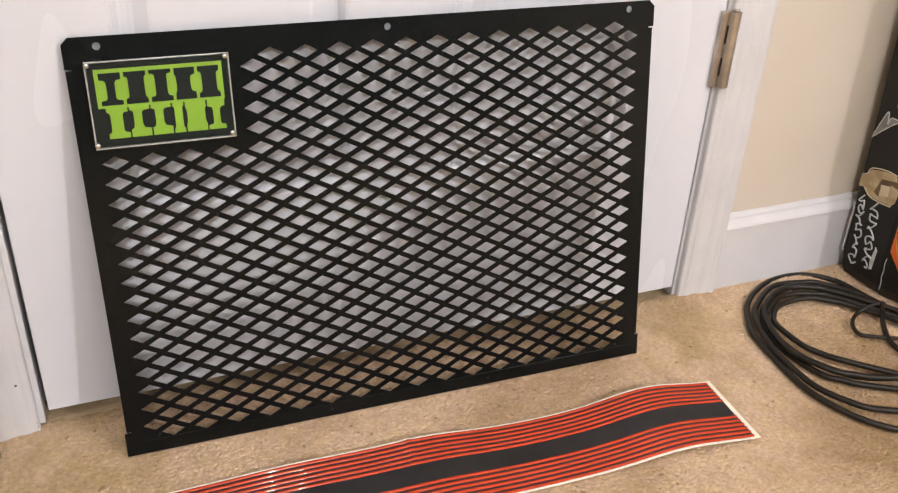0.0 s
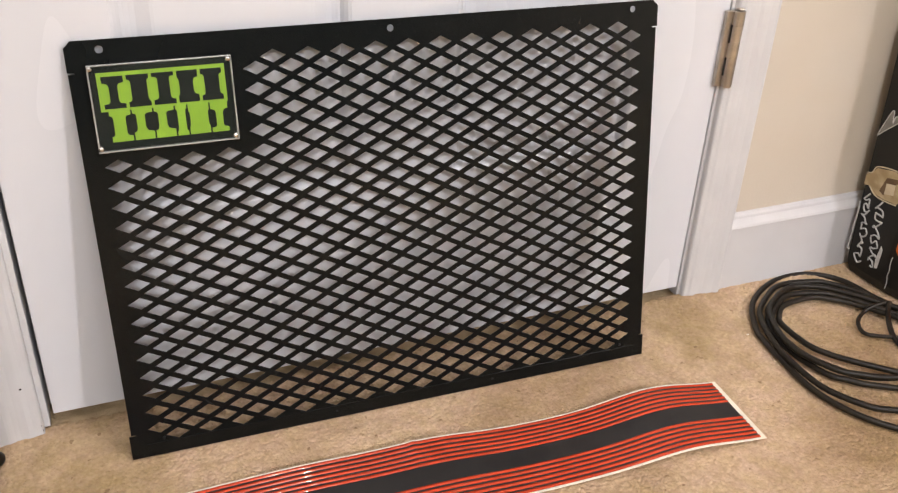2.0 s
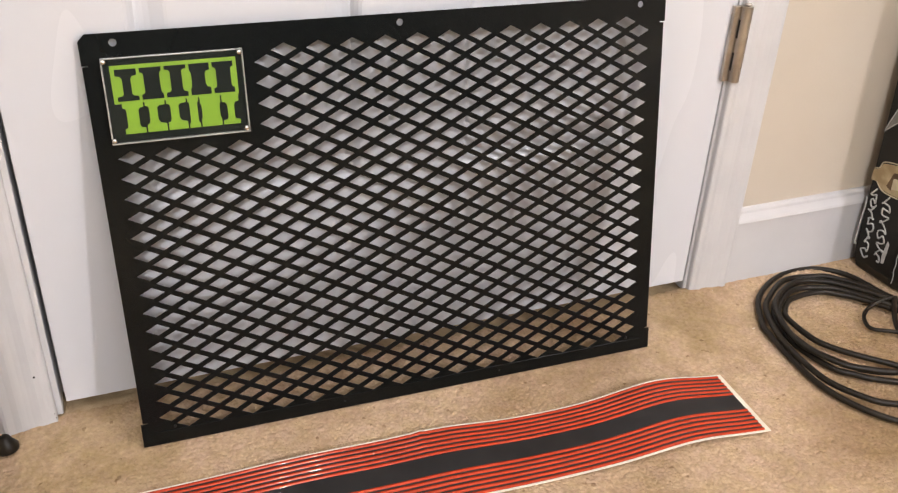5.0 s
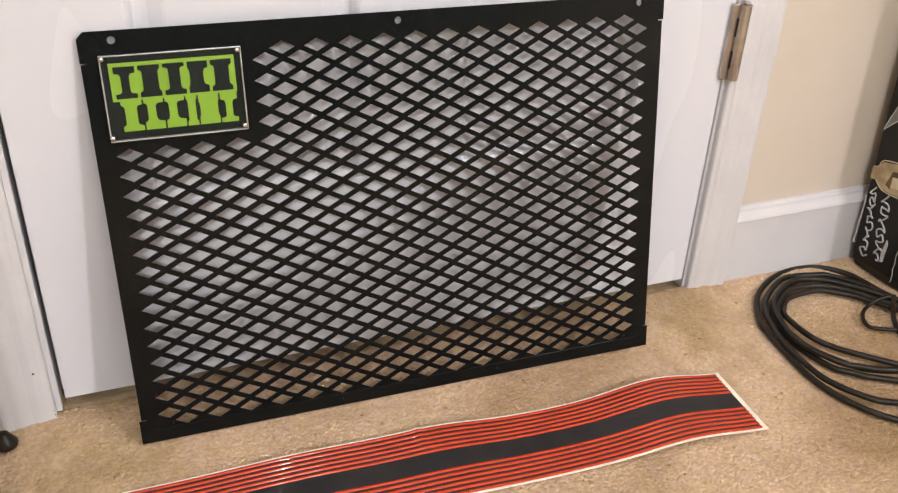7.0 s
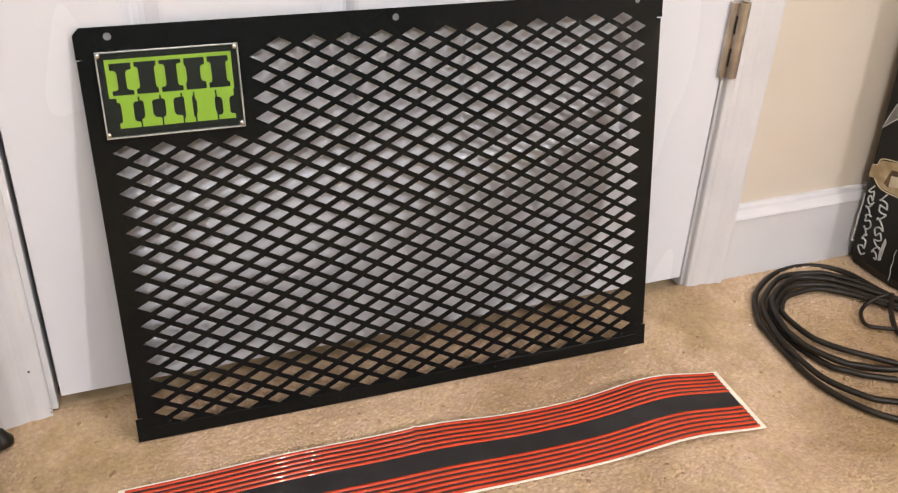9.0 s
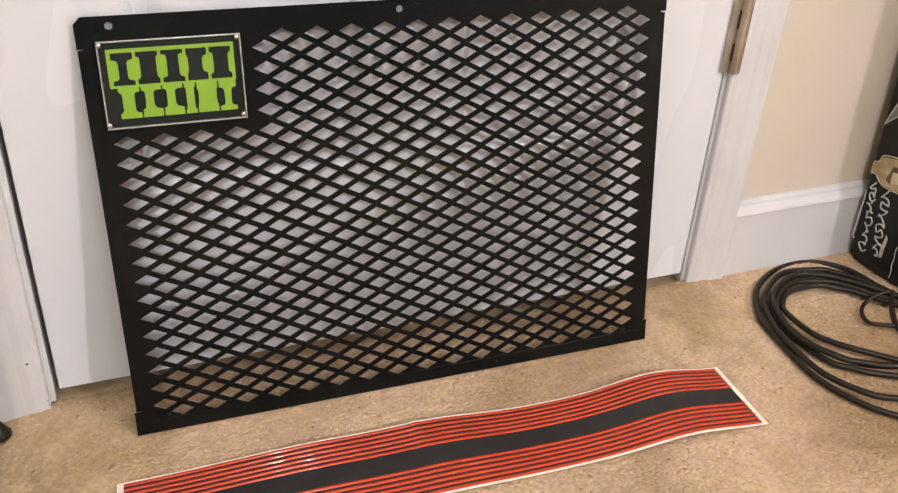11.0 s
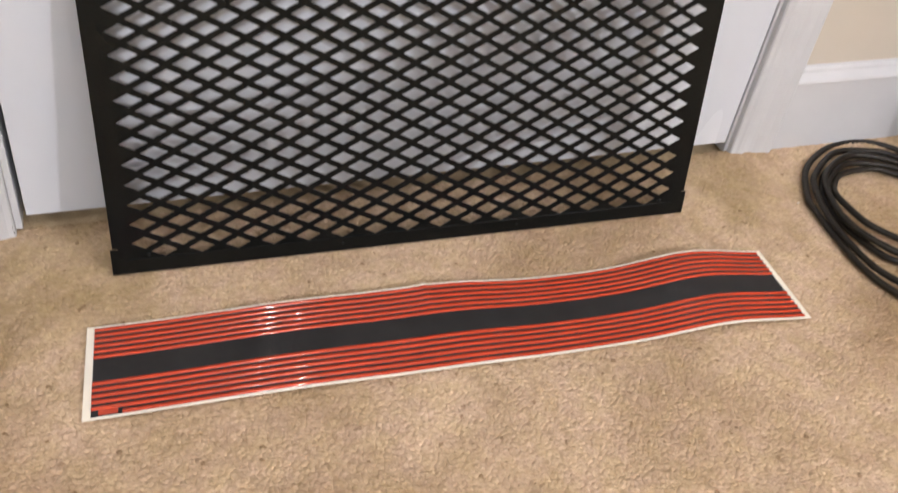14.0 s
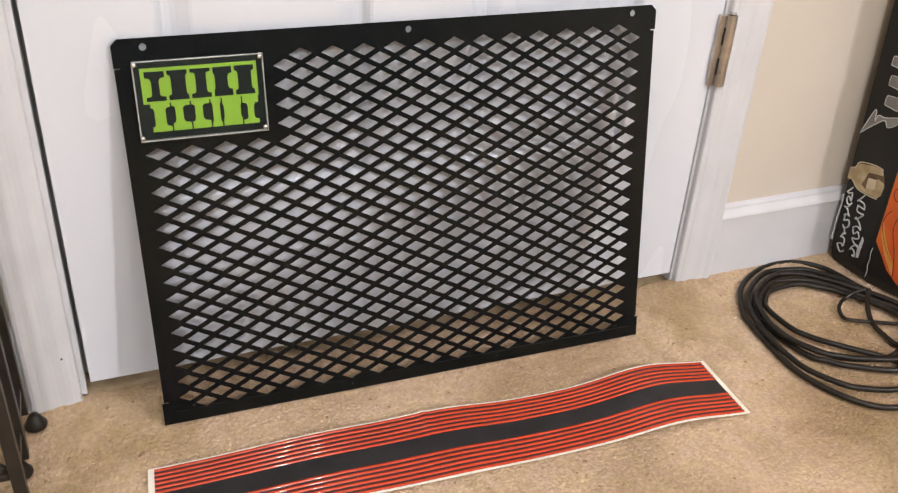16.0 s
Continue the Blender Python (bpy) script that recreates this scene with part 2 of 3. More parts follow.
def tube_bm(points, radius, closed=False, sides=10, bm=None):
    bm = bm or bmesh.new()
    pts = [Vector(p) for p in points]
    n = len(pts)
    rings = []
    for i, p in enumerate(pts):
        a, b = (pts[i - 1], pts[(i + 1) % n]) if closed else (pts[max(i - 1, 0)], pts[min(i + 1, n - 1)])
        d = (b - a).normalized()
        side = d.cross(Vector((0, 0, 1)))
        if side.length < 1e-4:
            side = d.cross(Vector((0, 1, 0)))
        side.normalize()
        up = side.cross(d)
        rings.append([bm.verts.new(p + radius * (math.cos(2 * math.pi * k / sides) * side + math.sin(2 * math.pi * k / sides) * up)) for k in range(sides)])
    for i in range(n if closed else n - 1):
        r, s = rings[i], rings[(i + 1) % n]
        for k in range(sides):
            bm.faces.new((r[k], r[(k + 1) % sides], s[(k + 1) % sides], s[k]))
    if not closed:
        bm.faces.new(rings[0][::-1])
        bm.faces.new(rings[-1])
    return bm


def smooth_path(points, closed=False, steps=10):
    """A Catmull-Rom path through the points."""
    pts = [Vector(p) for p in points]
    n, out = len(pts), []
    for i in range(n if closed else n - 1):
        q = [pts[(i + k) % n] if closed else pts[min(max(i + k, 0), n - 1)] for k in (-1, 0, 1, 2)]
        for j in range(steps):
            t = j / steps
            out.append(0.5 * (2 * q[1] + (q[2] - q[0]) * t + (2 * q[0] - 5 * q[1] + 4 * q[2] - q[3]) * t * t + (3 * q[1] - q[0] - 3 * q[2] + q[3]) * t ** 3))
    if not closed:
        out.append(pts[-1])
    return out


def lathe_bm(profile, m=None, sides=20):
    """Turned about z: profile of (radius, z)."""
    bm = bmesh.new()
    rings = [[bm.verts.new((r * math.cos(2 * math.pi * k / sides), r * math.sin(2 * math.pi * k / sides), z)) for k in range(sides)] for r, z in profile]
    for a, b in zip(rings, rings[1:]):
        for k in range(sides):
            bm.faces.new((a[k], a[(k + 1) % sides], b[(k + 1) % sides], b[k]))
    bm.faces.new(rings[0][::-1])
    bm.faces.new(rings[-1])
    if m is not None:
        bmesh.ops.transform(bm, matrix=m, verts=bm.verts)
    return bm


# ---- the room ----
X0, X1, Y0, CEIL = -2.4, 2.6, -5.6, 2.44
DOOR_W, DOOR_H, DOOR_GAP = 0.762, 2.03, 0.015
JAMB = 0.005
PILE_BASE = -0.0042

part("floor", box_bm((X0 - 0.1, Y0 - 0.1, -0.12), (X1 + 0.1, 0.30, PILE_BASE)), CARPET)
tagged(bpy.data.objects["floor"], "beige cut-pile carpet floor with dark flecks", "floor", kind="structure")
bm = box_bm((X0 - 0.1, 0.0, 0), (-0.022, 0.12, CEIL))
add_box(bm, (DOOR_W + 0.022, 0.0, 0), (X1 + 0.1, 0.12, CEIL))
add_box(bm, (-0.022, 0.0, DOOR_H + 0.03), (DOOR_W + 0.022, 0.12, CEIL))
tagged(part("wall_north", bm, WALL_PAINT), "warm cream painted wall with a door opening", "wall", kind="structure")
# the south wall is out of view, darkened so the black sheet reflects little
for name, lo, hi in (("wall_south", (X0 - 0.1, Y0 - 0.1, 0), (X1 + 0.1, Y0, CEIL)), ("wall_west", (X0 - 0.1, Y0, 0), (X0, 0, CEIL)),
                     ("wall_east", (X1, Y0, 0), (X1 + 0.1, 0, CEIL))):
    dark = name == "wall_south"
    tagged(part(name, box_bm(lo, hi), SOUTH_TONE if dark else WALL_PAINT), "plain unseen wall toned dark teal to darken reflections in the grille" if dark else "plain warm cream painted wall", "wall", kind="structure")
tagged(part("ceiling", box_bm((X0 - 0.1, Y0 - 0.1, CEIL), (X1 + 0.1, 0.30, CEIL + 0.1)), CEILING_PAINT), "plain white painted ceiling", "ceiling", kind="structure")
tagged(part("wall_behind_door", box_bm((-0.4, 0.22, 0), (1.2, 0.30, CEIL)), DARK_SLOT), "dark wall behind the closed door", "wall", kind="structure")

# jamb: two sides and a head, with a stop behind the door
bm = box_bm((-0.022, -0.001, 0), (-JAMB, 0.121, DOOR_H + 0.012), 0.001)
add_box(bm, (DOOR_W + 0.002, -0.001, 0), (DOOR_W + 0.022, 0.121, DOOR_H + 0.012), 0.001)
add_box(bm, (-0.022, -0.001, DOOR_H + 0.012), (DOOR_W + 0.022, 0.121, DOOR_H + 0.030), 0.001)
add_box(bm, (-JAMB, 0.037, 0), (0.012, 0.07, DOOR_H + 0.010))
add_box(bm, (DOOR_W - 0.009, 0.037, 0), (DOOR_W + 0.003, 0.07, DOOR_H + 0.010))
tagged(part("trim_jamb", bm, TRIM_PAINT), "white painted door jamb", "door frame", kind="structure")

CASING_W = 0.052


def casing_profile():
    """Across the casing from the opening outwards: distance, how proud."""
    return [(0, 0), (0, 0.0075), (0.0015, 0.0092), (0.006, 0.0098), (0.009, 0.0112), (0.014, 0.0118), (0.018, 0.0114), (0.022, 0.0112), (0.027, 0.0120), (0.031, 0.0136),
            (0.034, 0.0144), (0.040, 0.0147), (0.043, 0.0156), (0.047, 0.0168), (0.050, 0.0164), (CASING_W, 0.0150), (CASING_W, 0)]


def casing_bm(x, side, z1):
    bm = bmesh.new()
    rings = []
    for z in (-0.004, z1):
        rings.append([bm.verts.new((x + side * d, -h, z)) for d, h in casing_profile()])
    n = len(rings[0])
    for i in range(n - 1):
        bm.faces.new((rings[0][i], rings[0][i + 1], rings[1][i + 1], rings[1][i]))
    bm.faces.new(rings[0])
    bm.faces.new(rings[1])
    return bm


casing_top = DOOR_H + 0.02
tagged(part("trim_casing_left", casing_bm(-0.011, -1, casing_top + CASING_W), TRIM_PAINT), "white moulded door casing with small paint chips", "door casing", kind="structure")
tagged(part("trim_casing_right", casing_bm(DOOR_W + 0.006, 1, casing_top + CASING_W), TRIM_PAINT), "white moulded door casing beside the hinges", "door casing", kind="structure")
bm = casing_bm(0, 1, DOOR_W + 0.020)
bmesh.ops.transform(bm, matrix=Matrix.Translation((-0.011, 0, casing_top)) @ Matrix(((0, 0, 1, 0), (0, 1, 0, 0), (1, 0, 0, 0), (0, 0, 0, 1))), verts=bm.verts)
tagged(part("trim_casing_head", bm, TRIM_PAINT), "white moulded casing over the door", "door casing", kind="structure")
# a nail hole in the left casing
tagged(part("nail_hole", lathe_bm([(0.0012, 0), (0.0012, 0.0007)], pose(-0.0235, -0.0112, 0.062, 90), 10), DARK_SLOT), "small dark nail hole in the casing", "nail hole", kind="structure")

for x, z in ((-0.0125, 0.010), (-0.0120, 0.004), (-0.020, 0.003)):
    tagged(part("paint_chip", lathe_bm([(0.0009, 0), (0.0007, 0.0007)], pose(x, -0.0098, z, 90) @ Matrix.Diagonal((0.55, 1.3 if z < 0.008 else 0.7, 1, 1)), 5), DARK_SLOT), "small dark paint chip at the casing's foot", "paint chip", kind="structure")


def baseboard_bm(xa, xb):
    prof = [(0, -0.003), (0.0112, -0.003), (0.0112, 0.0945), (0.0134, 0.0954), (0.0136, 0.0972), (0.0122, 0.1000), (0.0088, 0.1040), (0.0064, 0.1070), (0.0056, 0.1105), (0.0034, 0.1135), (0, 0.1142)]
    bm = bmesh.new()
    a = [bm.verts.new((xa, -d, z)) for d, z in prof]
    b = [bm.verts.new((xb, -d, z)) for d, z in prof]
    for i in range(len(prof)):
        j = (i + 1) % len(prof)
        bm.faces.new((a[i], a[j], b[j], b[i]))
    bm.faces.new(a)
    bm.faces.new(b)
    return bm


tagged(part("baseboard", baseboard_bm(DOOR_W + 0.006 + CASING_W, X1), TRIM_PAINT), "white painted baseboard with a moulded cap", "baseboard", kind="structure")
tagged(part("baseboard_west", baseboard_bm(X0, -0.011 - CASING_W), TRIM_PAINT), "white painted baseboard with a moulded cap", "baseboard", kind="structure")

# ---- the six-panel door ----
door = empty("door_1", (DOOR_W / 2, 0, DOOR_GAP), "closed white six-panel interior door, semi-gloss paint", "door", kind="structure")
PX = [(0.112, 0.327), (0.435, 0.650)]
PZ = [(0.229, 0.78), (0.98, 1.58), (1.69, 1.91)]


def door_slab():
    bm = bmesh.new()
    xs = [0, *PX[0], *PX[1], DOOR_W]
    zs = [DOOR_GAP, *PZ[0], *PZ[1], *PZ[2], DOOR_H]
    grid = {(i, j): bm.verts.new((x, 0, z)) for i, x in enumerate(xs) for j, z in enumerate(zs)}
    steps = [(0.003, 0.0015), (0.006, 0.0045), (0.009, 0.0085), (0.012, 0.0095), (0.017, 0.0095), (0.022, 0.0085), (0.034, 0.0035), (0.037, 0.0030)]
    for i in range(len(xs) - 1):
        for j in range(len(zs) - 1):
            loop = [grid[i, j], grid[i + 1, j], grid[i + 1, j + 1], grid[i, j + 1]]
            if i in (1, 3) and j in (1, 3, 5):
                for d, y in steps:
                    inner = [bm.verts.new((xs[i] + d, y, zs[j] + d)), bm.verts.new((xs[i + 1] - d, y, zs[j] + d)),
                             bm.verts.new((xs[i + 1] - d, y, zs[j + 1] - d)), bm.verts.new((xs[i] + d, y, zs[j + 1] - d))]
                    for k in range(4):
                        bm.faces.new((loop[k], loop[(k + 1) % 4], inner[(k + 1) % 4], inner[k]))
                    loop = inner
            bm.faces.new(loop)
    rim = [e for e in bm.edges if len(e.link_faces) == 1]
    ext = bmesh.ops.extrude_edge_only(bm, edges=rim)
    moved = [v for v in ext["geom"] if isinstance(v, bmesh.types.BMVert)]
    for v in moved:
        v.co.y = 0.035
    back = [e for e in bm.edges if len(e.link_faces) == 1]
    bmesh.ops.contextual_create(bm, geom=back)
    return bm


part("slab", door_slab(), DOOR_PAINT, door)


def door_hinge(z0):
    bx, by = DOOR_W + 0.0085, -0.0082
    steps = [(0.0040, 0), (0.0066, 0.0006)]
    for k in range(1, 5):
        steps += [(0.0066, 0.0178 * k - 0.0003), (0.0060, 0.0178 * k - 0.0002), (0.0060, 0.0178 * k + 0.0002), (0.0066, 0.0178 * k + 0.0003)]
    steps += [(0.0066, 0.0884), (0.0040, 0.0890)]
    h = part("hinge", lathe_bm(steps, pose(bx, by, z0), 14), NICKEL, door, "satin nickel butt hinge", False)
    part("leaf", box_bm((DOOR_W - 0.0062, -0.0062, z0 + 0.0005), (bx - 0.0035, -0.0006, z0 + 0.0885), 0.0008), NICKEL, h)
    for dz in (0.014, 0.052):
        part("slot", box_bm((bx - 0.0071, -0.0086, z0 + dz), (bx - 0.0062, -0.0058, z0 + dz + 0.021)), DARK_SLOT, h)
    part("pin", lathe_bm([(0.0028, 0), (0.0044, 0.001), (0.0044, 0.0022), (0.0018, 0.0032)], pose(bx, by, z0 + 0.089)), NICKEL, h, "", True)


for z0 in (0.294, 1.02, 1.76):
    door_hinge(z0)
knob = part("knob", lathe_bm([(0.031, 0), (0.031, 0.005), (0.012, 0.010), (0.011, 0.028), (0.022, 0.036), (0.027, 0.048), (0.020, 0.060), (0.006, 0.063)], pose(0.062, 0.0, 0.95, 90), 28), NICKEL, door, "", True)

# ---- the speaker grille leaning on the door ----
GW, GH, GT = 0.5805, 0.4125, 0.0013
U = Vector((0.99971, -0.02409, 0.0))
V = Vector((0.00450, 0.18663, 0.98242)).normalized()
N = U.cross(V)
GRILLE = Matrix.Translation((0.0710, -0.080, 0.0004)) @ Matrix((U, V, N)).transposed().to_4x4()
grille = new("speaker_grille")
grille.matrix_world = GRILLE
tagged(grille, "black glossy speaker grille with diamond mesh leaning on the door", "speaker grille")
DU, DV = 0.03261, 0.01927
HALF_U, HALF_V = 0.01205, 0.00625


def openings():
    """Centres of the diamond openings, in the sheet's own plane."""
    for k in range(17):
        for j in range(19):
            if k < 4 and j > 14:
                continue
            yield 0.0284 + DU * k, 0.0304 + DV * j
    for k in range(16):
        for j in range(20):
            if k < 4 and j > 14:
                continue
            yield 0.0284 + DU * (k + 0.5), 0.0304 + DV * (j - 0.5)


def grille_sheet():
    """The pierced sheet, front and back faces and the walls of every opening. The sheet is divided in cells, each with one diamond in it."""
    bm = bmesh.new()
    cells = {}

    def key(u, v):
        return round(u, 6), round(v, 6)
    tops = {}

    def vert(u, v, z):
        k = (*key(u, v), z)
        if k not in tops:
            tops[k] = bm.verts.new((u, v, z))
        return tops[k]
    centres = list(openings())
    hu, hv = DU / 2, DV / 2
    edges = {}
    for cu, cv in centres:
        rim = [(cu - hu, cv), (cu, cv - hv), (cu + hu, cv), (cu, cv + hv)]
        loop = []
        for a, b in ((-1, 0), (0, -1), (1, 0), (0, 1)):
            loop.append((cu + HALF_U * a, cv + HALF_V * b))
        for z in (0.0, GT):
            r = [vert(u, v, z) for u, v in rim]
            h = [bm.verts.new((u, v, z)) for u, v in loop]
            cells.setdefault((cu, cv), []).append(h)
            for i in range(4):
                bm.faces.new((r[i], r[(i + 1) % 4], h[(i + 1) % 4], h[i]))
        low, high = cells[(cu, cv)]
        for i in range(4):
            bm.faces.new((low[i], low[(i + 1) % 4], high[(i + 1) % 4], high[i]))
        for i in range(4):
            e = frozenset((key(*rim[i]), key(*rim[(i + 1) % 4])))
            edges[e] = edges.get(e, 0) + 1
    # the border between the cells' saw-tooth rim and the sheet's outline
    free = [tuple(e) for e, c in edges.items() if c == 1]
    near = {}
    for a, b in free:
        near.setdefault(a, []).append(b)
        near.setdefault(b, []).append(a)
    start = min(near)
    ring, last, here = [start], None, start
    while True:
        nxt = [p for p in near[here] if p != last]
        step = nxt[0]
        if step == start and len(ring) > 2:
            break
        ring.append(step)
        last, here = here, step
        if len(ring) > 400:
            break
    c = 0.006
    n = 0.0014
    e = -0.0014
    outline = [(-0.0017, 0.0), (GW + 0.0012, 0.0), (GW + 0.0012, 0.0258), (GW - 0.004, 0.0258), (GW - 0.004, 0.0270), (GW - n, 0.0270), (GW - n, 0.3842), (GW - 0.006, 0.3842), (GW - 0.006, 0.3855), (GW, 0.3855), (GW, GH - c), (GW - c, GH),
               (c + e, GH), (e, GH - c), (e, 0.3855), (0.004, 0.3855), (0.004, 0.3842), (-0.0010, 0.3842), (0.0004, 0.0270), (0.005, 0.0270), (0.005, 0.0258), (-0.0017, 0.0258)]
    round_holes = [[(u + 0.0034 * math.cos(a * math.pi / 8), v + 0.0034 * math.sin(a * math.pi / 8)) for a in range(16)] for u, v in ((0.0270, 0.4040), (0.2881, 0.4038), (0.5506, 0.4045))]
    flat, lines = [], []
    for loop in (ring, outline, *round_holes):
        first = len(flat)
        flat += [Vector(p) for p in loop]
        lines += [(first + i, first + (i + 1) % len(loop)) for i in range(len(loop))]
    pts, _, tris, _, _, _ = geometry.delaunay_2d_cdt(flat, lines, [], 0, 1e-7)

    def inside(p, loop):
        hit = False
        for (x0, y0), (x1, y1) in zip(loop, loop[1:] + loop[:1]):
            if (y0 > p[1]) != (y1 > p[1]) and p[0] < (x1 - x0) * (p[1] - y0) / (y1 - y0) + x0:
                hit = not hit
        return hit
    for t in tris:
        mid = sum((pts[i] for i in t), Vector((0, 0))) / len(t)
        if inside(mid, outline) and not inside(mid, ring) and not any(inside(mid, h) for h in round_holes):
            for z in (0.0, GT):
                bm.faces.new([vert(pts[i].x, pts[i].y, z) for i in t])
    for loop in (outline, *round_holes):
        for a, b in zip(loop, loop[1:] + loop[:1]):
            bm.faces.new((vert(*a, 0.0), vert(*b, 0.0), vert(*b, GT), vert(*a, GT)))
    return bm


def on_grille(name, bm, mat, label="", smooth=False, parent=None):
    bmesh.ops.transform(bm, matrix=GRILLE, verts=bm.verts)
    return part(name, bm, mat, parent or grille, label, smooth)


on_grille("mesh_sheet", grille_sheet(), BLACK)
# returns folded back along the two sides, between the notches
# the left one is stretched deeper, out of sight, to block light through the mesh
for ua, deep in ((0.0014, 0.0670), (GW - 0.0014 - 0.002, 0.0095)):
    # deeper at the foot, narrow at the top where the sheet nears the door
    side = [(0.0272, -0.0001), (0.3838, -0.0001), (0.3838, -0.0070), (0.3700, -0.0085), (0.0420, -deep), (0.0272, -deep)]
    on_grille("side_return", prism_bm(side, 0.002, Matrix.Translation((ua, 0, 0)) @ Matrix(((0, 0, 1, 0), (1, 0, 0, 0), (0, 1, 0, 0), (0, 0, 0, 1)))), BLACK)
on_grille("bottom_lip", box_bm((0.012, 0.0008, GT), (GW - 0.012, 0.0150, GT + 0.0009), 0.0004), BLACK)
for u in (0.031, 0.2076, 0.3876, 0.5506):
    on_grille("rivet", lathe_bm([(0.0017, 0), (0.0016, 0.0006), (0.0008, 0.001)], pose(u, 0.0185 if u in (0.031, 0.5506) else 0.0085, GT + 0.0001), 10), BLACK_PLASTIC, "", True)

# badge: a clear acrylic plate over a green and black printed card, four screws
badge = on_grille("badge", box_bm((0.0152, 0.3160, GT), (0.1354, 0.3908, GT + 0.0016), 0.0004), BLACK_PLASTIC, "lime green and black badge under clear acrylic")


def badge_plate(outline, z0, z1, mat, name):
    on_grille(name, prism_bm(outline, z1 - z0, pose(0, 0, GT + z0)), mat, parent=badge)


BU0, BU1, BVM, BV1 = 0.0210, 0.1300, 0.3512, 0.3842
badge_plate([(BU0, BVM - 0.001), (BU1, BVM - 0.001), (BU1, BV1), (BU0, BV1)], 0.0016, 0.0021, GREEN, "green_field")


def slab_block(u0, u1, v0, v1, left, right, head, foot):
    """A plain block with a wide head and foot; left and right say how deep its waist is cut."""
    w, h = u1 - u0, v1 - v0
    a, b, t, f = w * left, w * right, h * head, h * foot
    return [(u0, v0), (u1, v0), (u1, v0 + f), (u1 - b * 0.75, v0 + f * 1.15), (u1 - b, v0 + f * 1.6), (u1 - b, v1 - t * 1.6), (u1 - b * 0.75, v1 - t * 1.15), (u1, v1 - t),
            (u1, v1), (u0, v1), (u0, v1 - t), (u0 + a * 0.75, v1 - t * 1.15), (u0 + a, v1 - t * 1.6), (u0 + a, v0 + f * 1.6), (u0 + a * 0.75, v0 + f * 1.15), (u0, v0 + f)]


top_cuts = [0.0232, 0.0440, 0.0652, 0.0866, 0.1070, 0.1282]
for a, b, waist in zip(top_cuts, top_cuts[1:], ((0.30, 0.30, 0.2, 0.14), (0.16, 0.10, 0.14, 0.16), (0.24, 0.22, 0.12, 0.15), (0.08, 0.24, 0.22, 0.22), (0.16, 0.14, 0.16, 0.16))):
    badge_plate(slab_block(a + 0.0013, b - 0.0013, 0.3525, 0.3808, *waist), 0.0022, 0.0026, BLACK_PLASTIC, "block")
low_cuts = [0.0262, 0.0455, 0.0640, 0.0825, 0.0935, 0.1130, 0.1296]
for a, b, waist in zip(low_cuts, low_cuts[1:], ((0.16, 0.26, 0.16, 0.16), (0.18, 0.40, 0.14, 0.24), (0.18, 0.40, 0.14, 0.24), (0.14, 0.14, 0.14, 0.14), (0.06, 0.06, 0.24, 0.24), (0.30, 0.30, 0.24, 0.14))):
    badge_plate(slab_block(a + 0.0007, b - 0.0007, 0.3228, 0.3508, *waist), 0.0016, 0.0024, GREEN, "block")
plate = on_grille("cover", box_bm((0.0142, 0.3150, GT + 0.0032), (0.1364, 0.3918, GT + 0.0072), 0.0012, 2), ACRYLIC, "clear acrylic cover plate", parent=badge)
# metallic strips put the light caught by the clear bevels into the rim
for lo, hi in (((0.0140, 0.3148), (0.1366, 0.3163)), ((0.0140, 0.3905), (0.1366, 0.3920)), ((0.0140, 0.3163), (0.0155, 0.3905)), ((0.1351, 0.3163), (0.1366, 0.3905))):
    on_grille("cover_edge_glint", box_bm((*lo, GT + 0.0030), (*hi, GT + 0.0075), 0.0006), EDGE_GLINT, "silvery strip standing in for light caught in the acrylic edge", parent=badge)
for u, v in ((0.0164, 0.3889), (0.1332, 0.3887), (0.1332, 0.3190), (0.0162, 0.3188)):
    on_grille("screw", lathe_bm([(0.0022, 0), (0.0025, 0.0064), (0.0025, 0.0080), (0.0018, 0.0090), (0.0005, 0.0093)], pose(u, v, GT), 14), CHROME, "", True, badge)

# ---- the striped decal sheet on the carpet ----
D0, D1, D2, D3 = Vector((0.0445, -0.143, 0)), Vector((0.702, -0.172, 0)), Vector((0.036, -0.242, 0)), Vector((0.699, -0.270, 0))
BASE_Z = 0.0014


def bell(s, c, w):
    return math.exp(-((s - c) / w) ** 2)


def sheet(s, q):
    """A place on the sheet: s along its length, q across it from the far edge to the near one."""
    p = (D0.lerp(D1, s)).lerp(D2.lerp(D3, s), q)
    z = BASE_Z + 0.0068 * bell(s, 0.285, 0.16) * (1 - 0.45 * q) + 0.0062 * bell(s, 0.48, 0.09) * (1 - 0.65 * q) + 0.0138 * bell(s, 0.865, 0.10) * (1 - 0.32 * q)
    z += 0.0014 * bell(s, 0.445, 0.006) * max(0, 1 - 2.2 * q)
    z += 0.0012 * math.sin(9 * s + 1) * q * math.sin(math.pi * s)
    return Vector((p.x, p.y, z))


